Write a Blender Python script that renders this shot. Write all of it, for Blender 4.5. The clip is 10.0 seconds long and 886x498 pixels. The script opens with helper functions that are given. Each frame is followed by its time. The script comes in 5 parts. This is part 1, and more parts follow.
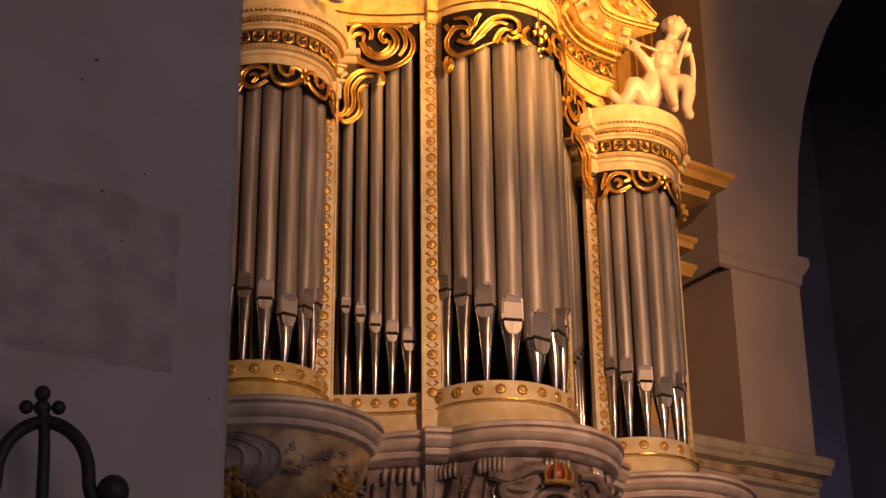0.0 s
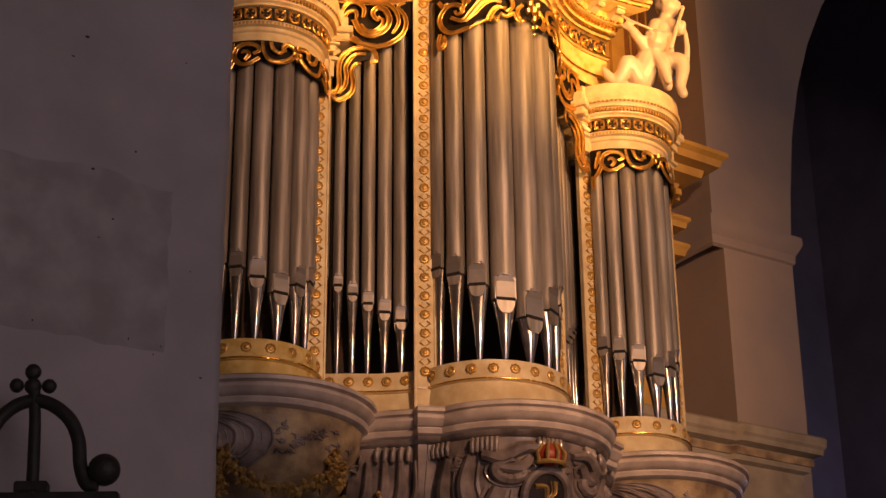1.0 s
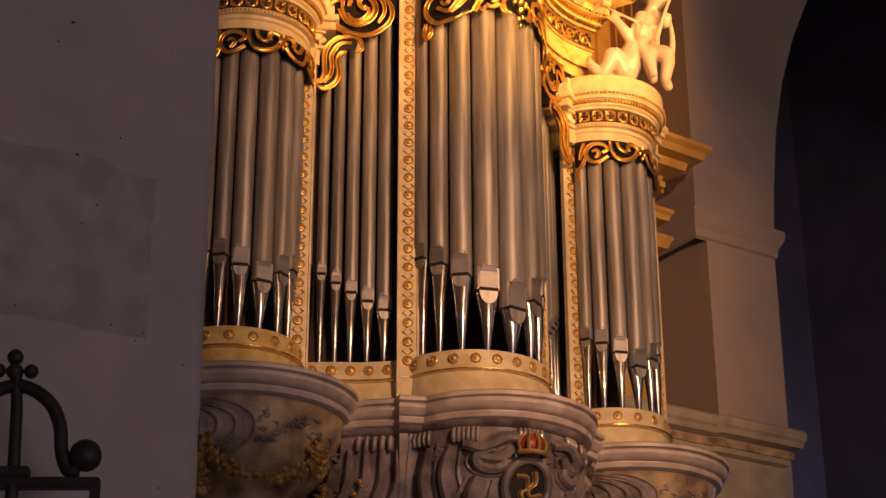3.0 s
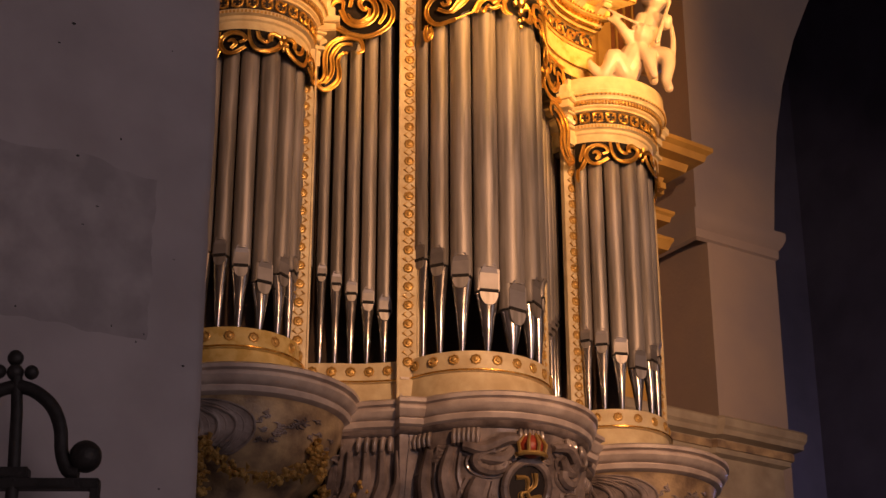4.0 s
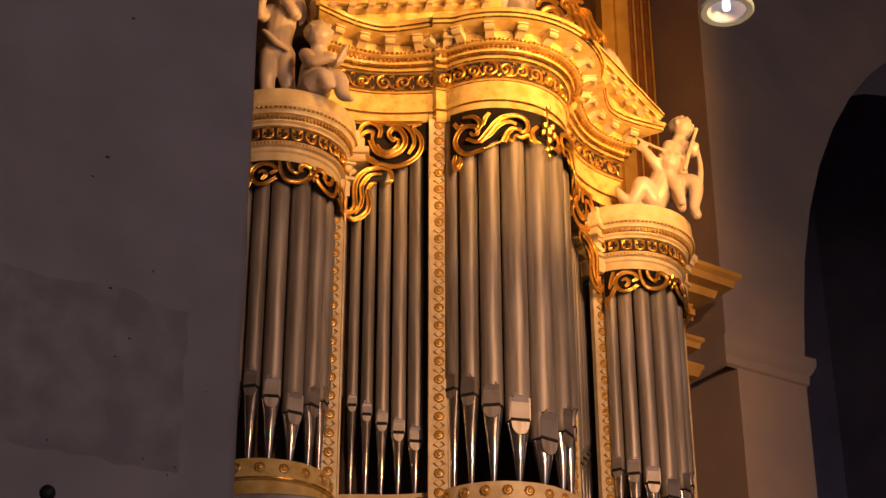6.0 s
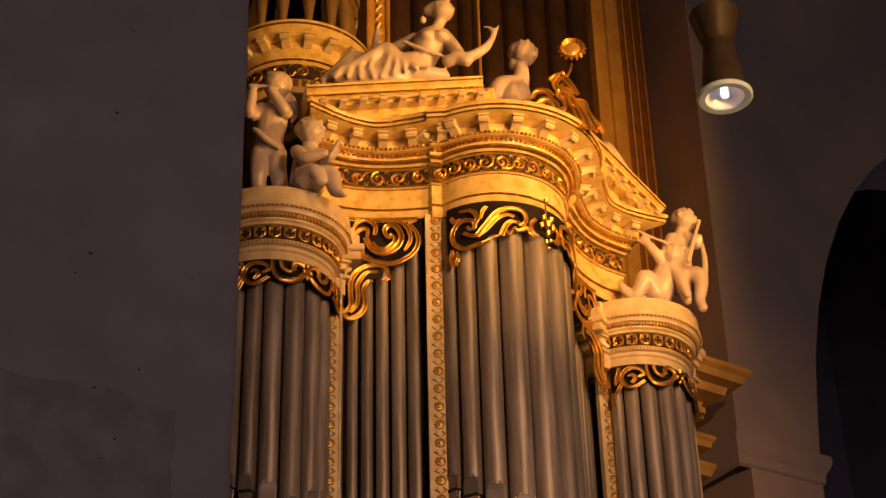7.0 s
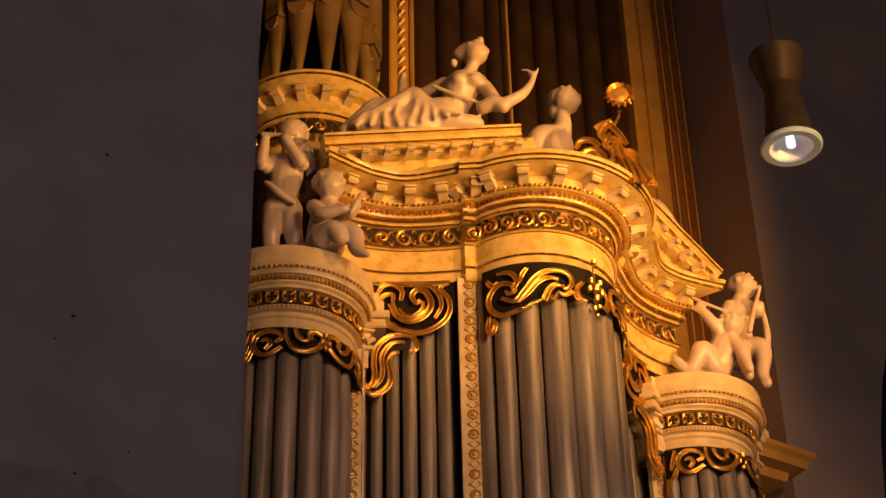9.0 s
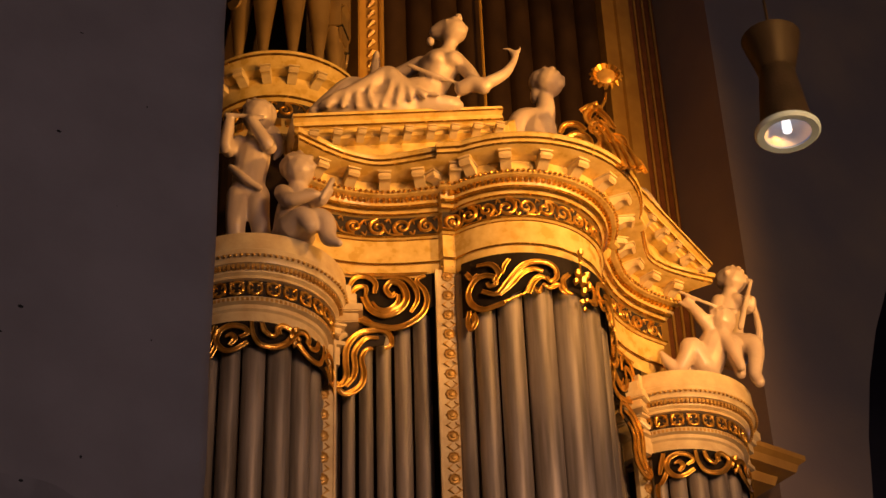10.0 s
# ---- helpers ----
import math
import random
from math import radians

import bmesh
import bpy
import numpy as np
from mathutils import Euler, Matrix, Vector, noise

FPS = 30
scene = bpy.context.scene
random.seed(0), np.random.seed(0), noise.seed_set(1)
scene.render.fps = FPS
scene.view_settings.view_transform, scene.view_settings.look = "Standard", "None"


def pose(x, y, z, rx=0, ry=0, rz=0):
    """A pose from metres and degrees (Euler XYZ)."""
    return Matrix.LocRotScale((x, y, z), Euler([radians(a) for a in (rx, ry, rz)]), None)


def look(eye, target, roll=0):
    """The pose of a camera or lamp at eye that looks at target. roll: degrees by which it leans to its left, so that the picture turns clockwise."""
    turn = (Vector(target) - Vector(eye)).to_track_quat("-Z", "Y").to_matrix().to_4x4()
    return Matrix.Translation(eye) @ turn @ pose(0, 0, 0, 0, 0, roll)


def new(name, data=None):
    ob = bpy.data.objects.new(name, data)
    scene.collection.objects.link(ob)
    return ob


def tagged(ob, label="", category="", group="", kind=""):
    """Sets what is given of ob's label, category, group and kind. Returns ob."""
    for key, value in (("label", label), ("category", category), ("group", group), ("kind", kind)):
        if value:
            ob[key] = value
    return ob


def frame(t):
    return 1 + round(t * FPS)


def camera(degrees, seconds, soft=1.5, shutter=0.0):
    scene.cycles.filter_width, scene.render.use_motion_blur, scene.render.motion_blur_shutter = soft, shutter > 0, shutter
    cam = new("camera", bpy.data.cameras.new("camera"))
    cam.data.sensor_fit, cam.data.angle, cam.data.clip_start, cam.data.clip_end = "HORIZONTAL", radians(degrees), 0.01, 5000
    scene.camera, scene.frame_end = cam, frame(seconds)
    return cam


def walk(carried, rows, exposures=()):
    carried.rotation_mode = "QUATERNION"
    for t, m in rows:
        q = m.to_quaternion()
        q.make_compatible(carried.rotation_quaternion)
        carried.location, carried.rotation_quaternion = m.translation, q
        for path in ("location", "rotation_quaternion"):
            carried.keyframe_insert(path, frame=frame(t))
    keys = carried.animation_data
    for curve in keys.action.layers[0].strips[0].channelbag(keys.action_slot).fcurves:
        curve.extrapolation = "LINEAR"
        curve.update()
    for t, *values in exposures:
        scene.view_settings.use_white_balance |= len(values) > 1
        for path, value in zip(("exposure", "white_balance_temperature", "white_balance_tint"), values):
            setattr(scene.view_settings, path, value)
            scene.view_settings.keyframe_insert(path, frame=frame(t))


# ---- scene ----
cam = camera(29.2, 10.0)
PATH = [
    (0, (-6.082, -9.265, 1.614), (-5.104, -7.725, 2.434), -0.6),
    (0.5, (-6.063, -9.23, 1.618), (-5.077, -7.687, 2.421), -0.4),
    (1, (-6.066, -9.228, 1.63), (-5.075, -7.685, 2.427), -0.6),
    (1.5, (-6.066, -9.209, 1.631), (-5.073, -7.668, 2.429), -0.4),
    (2, (-6.065, -9.229, 1.629), (-5.073, -7.687, 2.429), -0.2),
    (2.5, (-6.066, -9.245, 1.623), (-5.069, -7.709, 2.427), -0.2),
    (3, (-6.071, -9.245, 1.622), (-5.062, -7.708, 2.408), -0.2),
    (4.5, (-6.071, -9.251, 1.627), (-5.063, -7.713, 2.415), -0.1),
    (5, (-6.083, -9.227, 1.637), (-5.079, -7.699, 2.45), -0.5),
    (5.5, (-6.094, -9.202, 1.655), (-5.108, -7.683, 2.505), -0.3),
    (6, (-6.108, -9.231, 1.657), (-5.157, -7.731, 2.576), -0.1),
    (6.2, (-6.097, -9.22, 1.649), (-5.164, -7.728, 2.599), -0.3),
    (7.3, (-5.723, -8.796, 1.64), (-4.834, -7.362, 2.713), -1.9),
    (7.5, (-5.646, -8.671, 1.679), (-4.775, -7.238, 2.768), -2.1),
    (8, (-5.564, -8.367, 1.864), (-4.694, -6.955, 2.982), -1.4),
    (8.5, (-5.467, -8.144, 2.068), (-4.595, -6.729, 3.181), -1.8),
    (9, (-5.339, -7.906, 2.241), (-4.475, -6.5, 3.37), -1.3),
    (9.5, (-5.216, -7.68, 2.407), (-4.34, -6.281, 3.536), -1.4),
    (10, (-5.134, -7.346, 2.571), (-4.226, -5.966, 3.699), -2.1),
]
walk(cam, [(t, look(eye, target, roll)) for t, eye, target, roll in PATH],
     exposures=[(0.0, 0.0, 6500, 10), (5.3, 0.0, 6500, 10), (7.3, -0.75, 6950, 10), (10.0, -0.78, 6950, 10)])
# ---- the camera's walk ends here; world and light ----
world = bpy.data.worlds.new("world")
scene.world = world
world.use_nodes = True
world.node_tree.nodes["Background"].inputs[0].default_value = (0.055, 0.06, 0.09, 1)
world.node_tree.nodes["Background"].inputs[1].default_value = 0.3


def lamp(name, kind, energy, colour, m, **settings):
    data = bpy.data.lights.new(name, kind)
    data.energy, data.color = energy, colour
    if "size" in settings:
        data.shape, data.size, data.size_y = "RECTANGLE", settings["size"], settings["size_y"]
    if "spot" in settings:
        data.spot_size, data.spot_blend, data.shadow_soft_size = radians(settings["spot"]), settings["blend"], settings["soft"]
    ob = new(name, data)
    ob.matrix_world = m
    return ob


# warm floodlights trained on the organ case, and panels for dim evening daylight from unseen windows
lamp("floodlight_left", "SPOT", 2500, (1.0, 0.44, 0.10), look((-0.6, -7.5, 8.6), (0.2, 0.0, 9.5)), spot=46, blend=0.9, soft=0.08)
lamp("floodlight_right", "SPOT", 4250, (1.0, 0.43, 0.085), look((2.3, -6.4, 7.6), (0.1, 0.2, 10.4)), spot=58, blend=0.8, soft=0.08)
lamp("floodlight_lower", "SPOT", 3300, (1.0, 0.50, 0.24), look((-1.4, -9.6, 6.6), (0.7, 0.0, 6.85)), spot=42, blend=1.0, soft=0.1)
# added fill panel, no window behind it: cool sheen on the middle pipes
lamp("nave_daylight_fill", "AREA", 60, (1.0, 0.82, 0.86), look((8.5, -13.0, 7.5), (0.0, 0.0, 6.3)), size=4, size_y=7)
lamp("window_daylight", "AREA", 310, (1.0, 0.78, 0.84), look((-3.0, -18.5, 4.0), (-1.0, 0.0, 4.5)), size=6, size_y=5)
# added blue fill that lifts the dark beyond the arch; no source known
lamp("aisle_blue_fill", "AREA", 55, (0.48, 0.45, 1.0), look((12.6, 4.5, 6.0), (6.5, 9.0, 6.0)), size=2, size_y=4)


# ---- materials ----
def material(name, colour, colour2, rough, metal=0.0, scale=6.0, bump=0.15, fine=60.0, spread=0.0, coat=0.0, stretch=1.0):
    """Two colours mixed by coarse noise, fine grain in colour and bump."""
    m = bpy.data.materials.new(name)
    m.use_nodes = True
    n, l = m.node_tree.nodes, m.node_tree.links
    b = n["Principled BSDF"]
    co = n.new("ShaderNodeTexCoord")
    n1, n2 = n.new("ShaderNodeTexNoise"), n.new("ShaderNodeTexNoise")
    n1.inputs["Scale"].default_value, n1.inputs["Detail"].default_value = scale, 6
    n2.inputs["Scale"].default_value, n2.inputs["Detail"].default_value = fine, 3
    place = n.new("ShaderNodeMapping")
    place.inputs["Scale"].default_value = (1, 1, stretch)
    l.new(co.outputs["Object"], place.inputs["Vector"])
    l.new(place.outputs["Vector"], n1.inputs["Vector"])
    l.new(co.outputs["Object"], n2.inputs["Vector"])
    ramp = n.new("ShaderNodeValToRGB")
    ramp.color_ramp.elements[0].position, ramp.color_ramp.elements[1].position = 0.35, 0.68
    ramp.color_ramp.elements[0].color, ramp.color_ramp.elements[1].color = (*colour2, 1), (*colour, 1)
    l.new(n1.outputs["Fac"], ramp.inputs["Fac"])
    hue = n.new("ShaderNodeHueSaturation")
    l.new(ramp.outputs["Color"], hue.inputs["Color"])
    info = n.new("ShaderNodeObjectInfo")
    vary = n.new("ShaderNodeMapRange")
    vary.inputs["To Min"].default_value, vary.inputs["To Max"].default_value = 1 - spread, 1 + spread
    l.new(info.outputs["Random"], vary.inputs["Value"])
    l.new(vary.outputs["Result"], hue.inputs["Value"])
    l.new(hue.outputs["Color"], b.inputs["Base Color"])
    rr = n.new("ShaderNodeMapRange")
    rr.inputs["To Min"].default_value, rr.inputs["To Max"].default_value = max(rough - 0.1, 0.03), min(rough + 0.12, 1)
    l.new(n1.outputs["Fac"], rr.inputs["Value"])
    l.new(rr.outputs["Result"], b.inputs["Roughness"])
    b.inputs["Metallic"].default_value = metal
    b.inputs["Coat Weight"].default_value = coat
    bp = n.new("ShaderNodeBump")
    bp.inputs["Strength"].default_value, bp.inputs["Distance"].default_value = bump, 0.01
    l.new(n2.outputs["Fac"], bp.inputs["Height"])
    l.new(bp.outputs["Normal"], b.inputs["Normal"])
    return m


CREAM = material("ivory_paint", (0.72, 0.62, 0.38), (0.55, 0.43, 0.24), 0.34, scale=9, bump=0.12, coat=0.35)
IVORYGOLD = material("gilded_ivory_paint", (0.72, 0.57, 0.24), (0.54, 0.38, 0.11), 0.28, scale=11, bump=0.12, coat=0.5)
GILT = material("gilt_moulding", (0.80, 0.50, 0.13), (0.52, 0.29, 0.06), 0.24, metal=0.9, scale=14, bump=0.2)
CARVED = material("grey_marbled_carving", (0.38, 0.31, 0.27), (0.10, 0.078, 0.07), 0.42, scale=6, bump=0.3, coat=0.2)
MARBLED = material("marbled_paint", (0.66, 0.57, 0.49), (0.44, 0.36, 0.31), 0.4, scale=7, bump=0.14, coat=0.2)
GOLD = material("gold_leaf", (0.84, 0.54, 0.15), (0.58, 0.33, 0.07), 0.33, metal=0.9, scale=14, bump=0.25, fine=45)
DULLGOLD = material("worn_gilding", (0.62, 0.41, 0.13), (0.40, 0.24, 0.07), 0.38, metal=0.45, scale=14, bump=0.25, fine=45)
TIN = material("pipe_tin", (0.43, 0.40, 0.375), (0.22, 0.20, 0.175), 0.44, metal=0.55, scale=22, bump=0.05, fine=25, spread=0.2, stretch=0.06)
LIP = material("burnished_tin", (0.44, 0.415, 0.40), (0.33, 0.31, 0.30), 0.2, metal=0.92, scale=9, bump=0.04, fine=30, spread=0.1)
LIPPLATE = material("dull_lip_plate", (0.33, 0.31, 0.305), (0.25, 0.235, 0.23), 0.38, metal=0.6, scale=9, bump=0.05, fine=30, spread=0.15)
OCHRECARVED = material("ochre_marbled_carving", (0.56, 0.41, 0.22), (0.17, 0.115, 0.075), 0.42, scale=6, bump=0.3, coat=0.2)
# great organ pipe metal twice: floodlit ochre and dim brown shade mixed into the colour
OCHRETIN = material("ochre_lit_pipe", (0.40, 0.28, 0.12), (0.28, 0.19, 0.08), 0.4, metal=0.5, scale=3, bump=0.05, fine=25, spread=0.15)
DARKTIN = material("shaded_great_pipe", (0.105, 0.062, 0.032), (0.06, 0.036, 0.02), 0.45, metal=0.5, scale=3, bump=0.05, fine=25, spread=0.15)
# near-black for the shade inside the open pipe mouths
SLOTSHADE = material("mouth_slot", (0.012, 0.010, 0.010), (0.008, 0.007, 0.007), 0.9)
GROUND = material("dark_brown_ground", (0.022, 0.014, 0.010), (0.012, 0.008, 0.006), 0.7)
# brown wood taken almost to black: the shade behind the pipes is in the colour
INSIDE = material("shaded_case_interior", (0.05, 0.025, 0.012), (0.02, 0.012, 0.008), 0.8)
OAK = material("brown_case_wood", (0.30, 0.115, 0.035), (0.20, 0.075, 0.024), 0.45, scale=8, bump=0.2)
OCHRE = material("ochre_case_paint", (0.56, 0.34, 0.08), (0.44, 0.25, 0.055), 0.45, scale=5, bump=0.15)
STATUE = material("white_glazed_carving", (0.58, 0.50, 0.43), (0.47, 0.39, 0.32), 0.3, scale=7, bump=0.08, coat=0.35)
PLASTER = material("grey_plaster", (0.45, 0.40, 0.40), (0.37, 0.325, 0.32), 0.85, scale=1.9, bump=0.35, fine=22)
PATCH = material("patched_plaster", (0.42, 0.375, 0.37), (0.31, 0.275, 0.27), 0.9, scale=5.5, bump=0.5, fine=16)
# large bluish-grey patches in the colour carry the uneven light on the wall
WALL = material("light_patched_plaster", (0.45, 0.355, 0.275), (0.33, 0.28, 0.265), 0.85, scale=0.9, bump=0.25, fine=30)
GREEN = material("grey_ochre_gallery_paint", (0.42, 0.36, 0.26), (0.30, 0.25, 0.18), 0.5, scale=5, bump=0.15)
# plaster darkened in its base colour for the dim aisle
DARKWALL = material("shade_toned_plaster", (0.30, 0.26, 0.27), (0.22, 0.19, 0.20), 0.9, scale=1)
IRON = material("black_wrought_iron", (0.035, 0.03, 0.028), (0.02, 0.018, 0.016), 0.55, metal=0.3, scale=18, bump=0.4)
LAMPBODY = material("dark_bronze_lamp", (0.016, 0.013, 0.015), (0.010, 0.009, 0.010), 0.35)
# grey ring tinted blue, cool daylight from below put in against the amber floods
LAMPRIM = material("cool_lit_lamp_ring", (0.20, 0.33, 0.66), (0.17, 0.28, 0.57), 0.5)
CHROME = material("lamp_reflector", (0.72, 0.74, 0.82), (0.62, 0.64, 0.72), 0.3, metal=0.1, bump=0.02)
BULB = material("added_glow_bulb", (0.8, 0.82, 0.88), (0.75, 0.77, 0.85), 0.3)
# emission added to an unlit bulb, for the daylight seen in the reflector
BULB.node_tree.nodes["Principled BSDF"].inputs["Emission Color"].default_value = (0.8, 0.86, 1.0, 1)
BULB.node_tree.nodes["Principled BSDF"].inputs["Emission Strength"].default_value = 2.4
STONE = material("stone_floor", (0.42, 0.39, 0.36), (0.32, 0.29, 0.27), 0.6, scale=2)
RED = material("red_crown_cap", (0.42, 0.07, 0.03), (0.30, 0.04, 0.02), 0.35)


# ---- building helpers ----
def part(name, bm, mat, parent=None, label="", smooth=40):
    me = bpy.data.meshes.new(name)
    bmesh.ops.recalc_face_normals(bm, faces=bm.faces)
    bm.to_mesh(me)
    bm.free()
    if smooth:
        me.shade_smooth()
        me.set_sharp_from_angle(angle=radians(smooth))
    me.materials.append(mat)
    ob = new(name, me)
    ob.parent = parent
    if label:
        ob["label"] = label
    return ob


def share(name, ob, m, parent):
    """Another piece on ob's mesh, at the pose m."""
    o = new(name, ob.data)
    o.parent = parent
    o.matrix_local = m
    return o


def thing(name, label, category, group="", kind="", m=None):
    ob = new(name)
    ob.empty_display_size = 0.1
    if m is not None:
        ob.matrix_world = m
    return tagged(ob, label, category, group, kind)


def box(bm, x0, x1, y0, y1, z0, z1, bevel=0.0, m=None):
    g = bmesh.ops.create_cube(bm, size=1)["verts"]
    for v in g:
        v.co = Vector(((x0 + x1) / 2 + v.co.x * (x1 - x0), (y0 + y1) / 2 + v.co.y * (y1 - y0), (z0 + z1) / 2 + v.co.z * (z1 - z0)))
    if bevel:
        es = list({e for v in g for e in v.link_edges})
        r = bmesh.ops.bevel(bm, geom=es, offset=bevel, segments=2, affect="EDGES")
        g = list({v for f in r["faces"] for v in f.verts} | {v for v in g if v.is_valid})
    if m is not None:
        for v in g:
            v.co = m @ v.co
    return bm


def loft(bm, rows, closed=False):
    """Skin between rows of points of equal length."""
    vs = [[bm.verts.new(p) for p in r] for r in rows]
    for a, b in zip(vs, vs[1:]):
        n = len(a)
        for i in range(n if closed else n - 1):
            j = (i + 1) % n
            bm.faces.new((a[i], a[j], b[j], b[i]))
    return vs


def lathe(bm, profile, centre=(0, 0), seg=24, cap=True, z0=0.0):
    rows = [[(centre[0] + r * math.cos(a), centre[1] + r * math.sin(a), z0 + z) for a in (2 * math.pi * i / seg for i in range(seg))] for r, z in profile]
    vs = loft(bm, rows, True)
    if cap:
        bm.faces.new(vs[0][::-1])
        bm.faces.new(vs[-1])
    return bm


def tube(bm, pts, radii, seg=8, flat=1.0):
    """A tapered tube along points; flat squeezes it along y."""
    pts = [Vector(p) for p in pts]
    rows, up = [], Vector((0, 1, 0))
    for i, p in enumerate(pts):
        d = (pts[min(i + 1, len(pts) - 1)] - pts[max(i - 1, 0)]).normalized()
        s = d.cross(up)
        s = s.normalized() if s.length > 1e-3 else Vector((1, 0, 0))
        w = s.cross(d).normalized()
        r = radii[i] if hasattr(radii, "__len__") else radii
        rows.append([p + r * (s * math.cos(a) + w * math.sin(a) * flat) for a in (2 * math.pi * k / seg for k in range(seg))])
    vs = loft(bm, rows, True)
    bm.faces.new(vs[0][::-1])
    bm.faces.new(vs[-1])
    return bm


def arc(cx, cy, r, a0, a1, n=36):
    """Plan points round a bay's front; the angle runs from +x over the front (-y) to -x."""
    return [(cx + r * math.cos(radians(a0 + (a1 - a0) * i / n)), cy - r * math.sin(radians(a0 + (a1 - a0) * i / n))) for i in range(n + 1)]


def spline(pts, n=24):
    """A smooth plan line through points."""
    p = [Vector(q) for q in pts]
    p = [2 * p[0] - p[1]] + p + [2 * p[-1] - p[-2]]
    out = []
    for i in range(n + 1):
        u = i / n * (len(p) - 3)
        k = min(int(u), len(p) - 4)
        t = u - k
        a, b, c, d = p[k:k + 4]
        out.append(tuple(0.5 * (2 * b + (c - a) * t + (2 * a - 5 * b + 4 * c - d) * t * t + (3 * b - a - 3 * c + d) * t ** 3)))
    return out


def mirror(path):
    return [(-p[0], *p[1:]) for p in path][::-1]


def mix(a, b, s):
    return [(p[0] + (q[0] - p[0]) * s, p[1] + (q[1] - p[1]) * s) for p, q in zip(a, b)]


def moulding(bm, inner, outer, profile, back=None):
    """A moulding between two plan lines: profile rows are (how far towards outer, z)."""
    rows = [[(x, y, z) for x, y in mix(inner, outer, s)] for s, z in profile]
    vs = loft(bm, rows)
    for k in (0, -1):
        f = [r[k] for r in vs]
        if len(f) > 2:
            bm.faces.new(f)
    return bm


def spots(path, n, inset=0.0):
    """n evenly spaced places on a plan line, with the heading of its outward normal."""
    p = np.array(path)
    d = np.r_[0, np.cumsum(np.linalg.norm(np.diff(p, axis=0), axis=1))]
    out = []
    for i in range(n):
        s = d[-1] * (inset + (1 - 2 * inset) * (i + 0.5) / n)
        q = np.array([np.interp(s, d, p[:, 0]), np.interp(s, d, p[:, 1])])
        e = 0.01
        a = np.array([np.interp(s - e, d, p[:, 0]), np.interp(s - e, d, p[:, 1])])
        b = np.array([np.interp(s + e, d, p[:, 0]), np.interp(s + e, d, p[:, 1])])
        t = b - a
        t /= np.linalg.norm(t)
        nx, ny = t[1], -t[0]
        if ny > 0:
            nx, ny = -nx, -ny
        out.append((q[0], q[1], math.degrees(math.atan2(nx, -ny))))
    return out


def prism(plan, z0, z1):
    """A plan outline carried straight up."""
    bm = bmesh.new()
    vs = loft(bm, [[(x, y, z) for x, y in plan] for z in (z0, z1)], True)
    bm.faces.new(vs[0])
    bm.faces.new(vs[1][::-1])
    return bm


# ---- the church round the organ ----
def structure(name, bm, mat, label, category="wall", smooth=0):
    return tagged(part(name, bm, mat, smooth=smooth), label, category, kind="structure")


bm = bmesh.new()
box(bm, -9, 13, -20, 9, -0.2, 0)
structure("floor", bm, STONE, "grey stone slab floor of the church nave", "floor")
bm = bmesh.new()
box(bm, -9, 13, -20, 9, 18, 18.3)
structure("ceiling", bm, PLASTER, "plain plastered ceiling high over the nave", "ceiling")
bm = bmesh.new()
box(bm, -9.4, -9, -20, 9, 0, 18)
structure("wall_west", bm, PLASTER, "plain plastered church wall")
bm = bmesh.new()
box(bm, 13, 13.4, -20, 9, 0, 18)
structure("wall_east", bm, DARKWALL, "plastered aisle wall with deep shade in its colour")
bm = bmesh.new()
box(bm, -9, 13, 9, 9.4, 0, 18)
structure("wall_north", bm, DARKWALL, "plastered wall behind the organ with shade in its colour")
bm = bmesh.new()
box(bm, -9, -4, -20.4, -20, 0, 18)
box(bm, 4, 13, -20.4, -20, 0, 18)
box(bm, -4, 4, -20.4, -20, 0, 5)
box(bm, -4, 4, -20.4, -20, 14, 18)
structure("wall_south", bm, PLASTER, "plastered church wall with a tall window opening")

# near pier, with a rougher patch
bm = bmesh.new()
rows = []
for k in range(121):
    z = 18 * k / 120
    w = 0.007 * (6 - z) + 0.012 * noise.noise((z * 2.1, 0, 3)) + 0.008 * noise.noise((z * 7, 1, 3))
    rows.append([(-6.2, -0.3, z), (-6.2, -1.5, z), (-2.585 + w, -1.5, z), (-2.545 + w, -1.495, z), (-2.498 + w, -1.47, z), (-2.483 + w, -1.42, z), (-2.483 + w, -0.3, z)])
loft(bm, rows, True)
structure("near_pier", bm, PLASTER, "grey plastered church pier with a worn corner", "pier", smooth=50)

# pier and arch beside the organ
PY = 1.3
bm = bmesh.new()
outline = [(3.72, 0), (4.49, 0), (4.56, 7.9)]
for i in range(1, 25):
    a = math.pi * i / 24
    outline.append((4.60 + 3.55 * (1 - math.cos(a)), 7.9 + 4.8 * math.sin(a)))
outline += [(11.7, 0), (13, 0), (13, 18), (3.62, 18), (3.61, 7.95), (3.72, 7.9)]
f = bm.faces.new([bm.verts.new((x, PY, z)) for x, z in outline])
r = bmesh.ops.extrude_face_region(bm, geom=[f])
for v in r["geom"]:
    if isinstance(v, bmesh.types.BMVert):
        v.co.y += 1.2
structure("arch_wall", bm, WALL, "warm plastered wall with a tall round arch into a dark aisle", "wall")
bm = bmesh.new()
box(bm, 3.74, 4.3, PY + 1.2, 9, 0, 18)
structure("alcove_wall", bm, WALL, "plastered side wall of the organ alcove", "wall")
bm = bmesh.new()
inner = [(3.60, PY + 1.0), (3.60, PY + 0.01), (4.55, PY + 0.01), (4.55, PY + 1.0)]
outer = [(3.51, PY + 1.0), (3.51, PY - 0.09), (4.63, PY - 0.09), (4.63, PY + 1.0)]
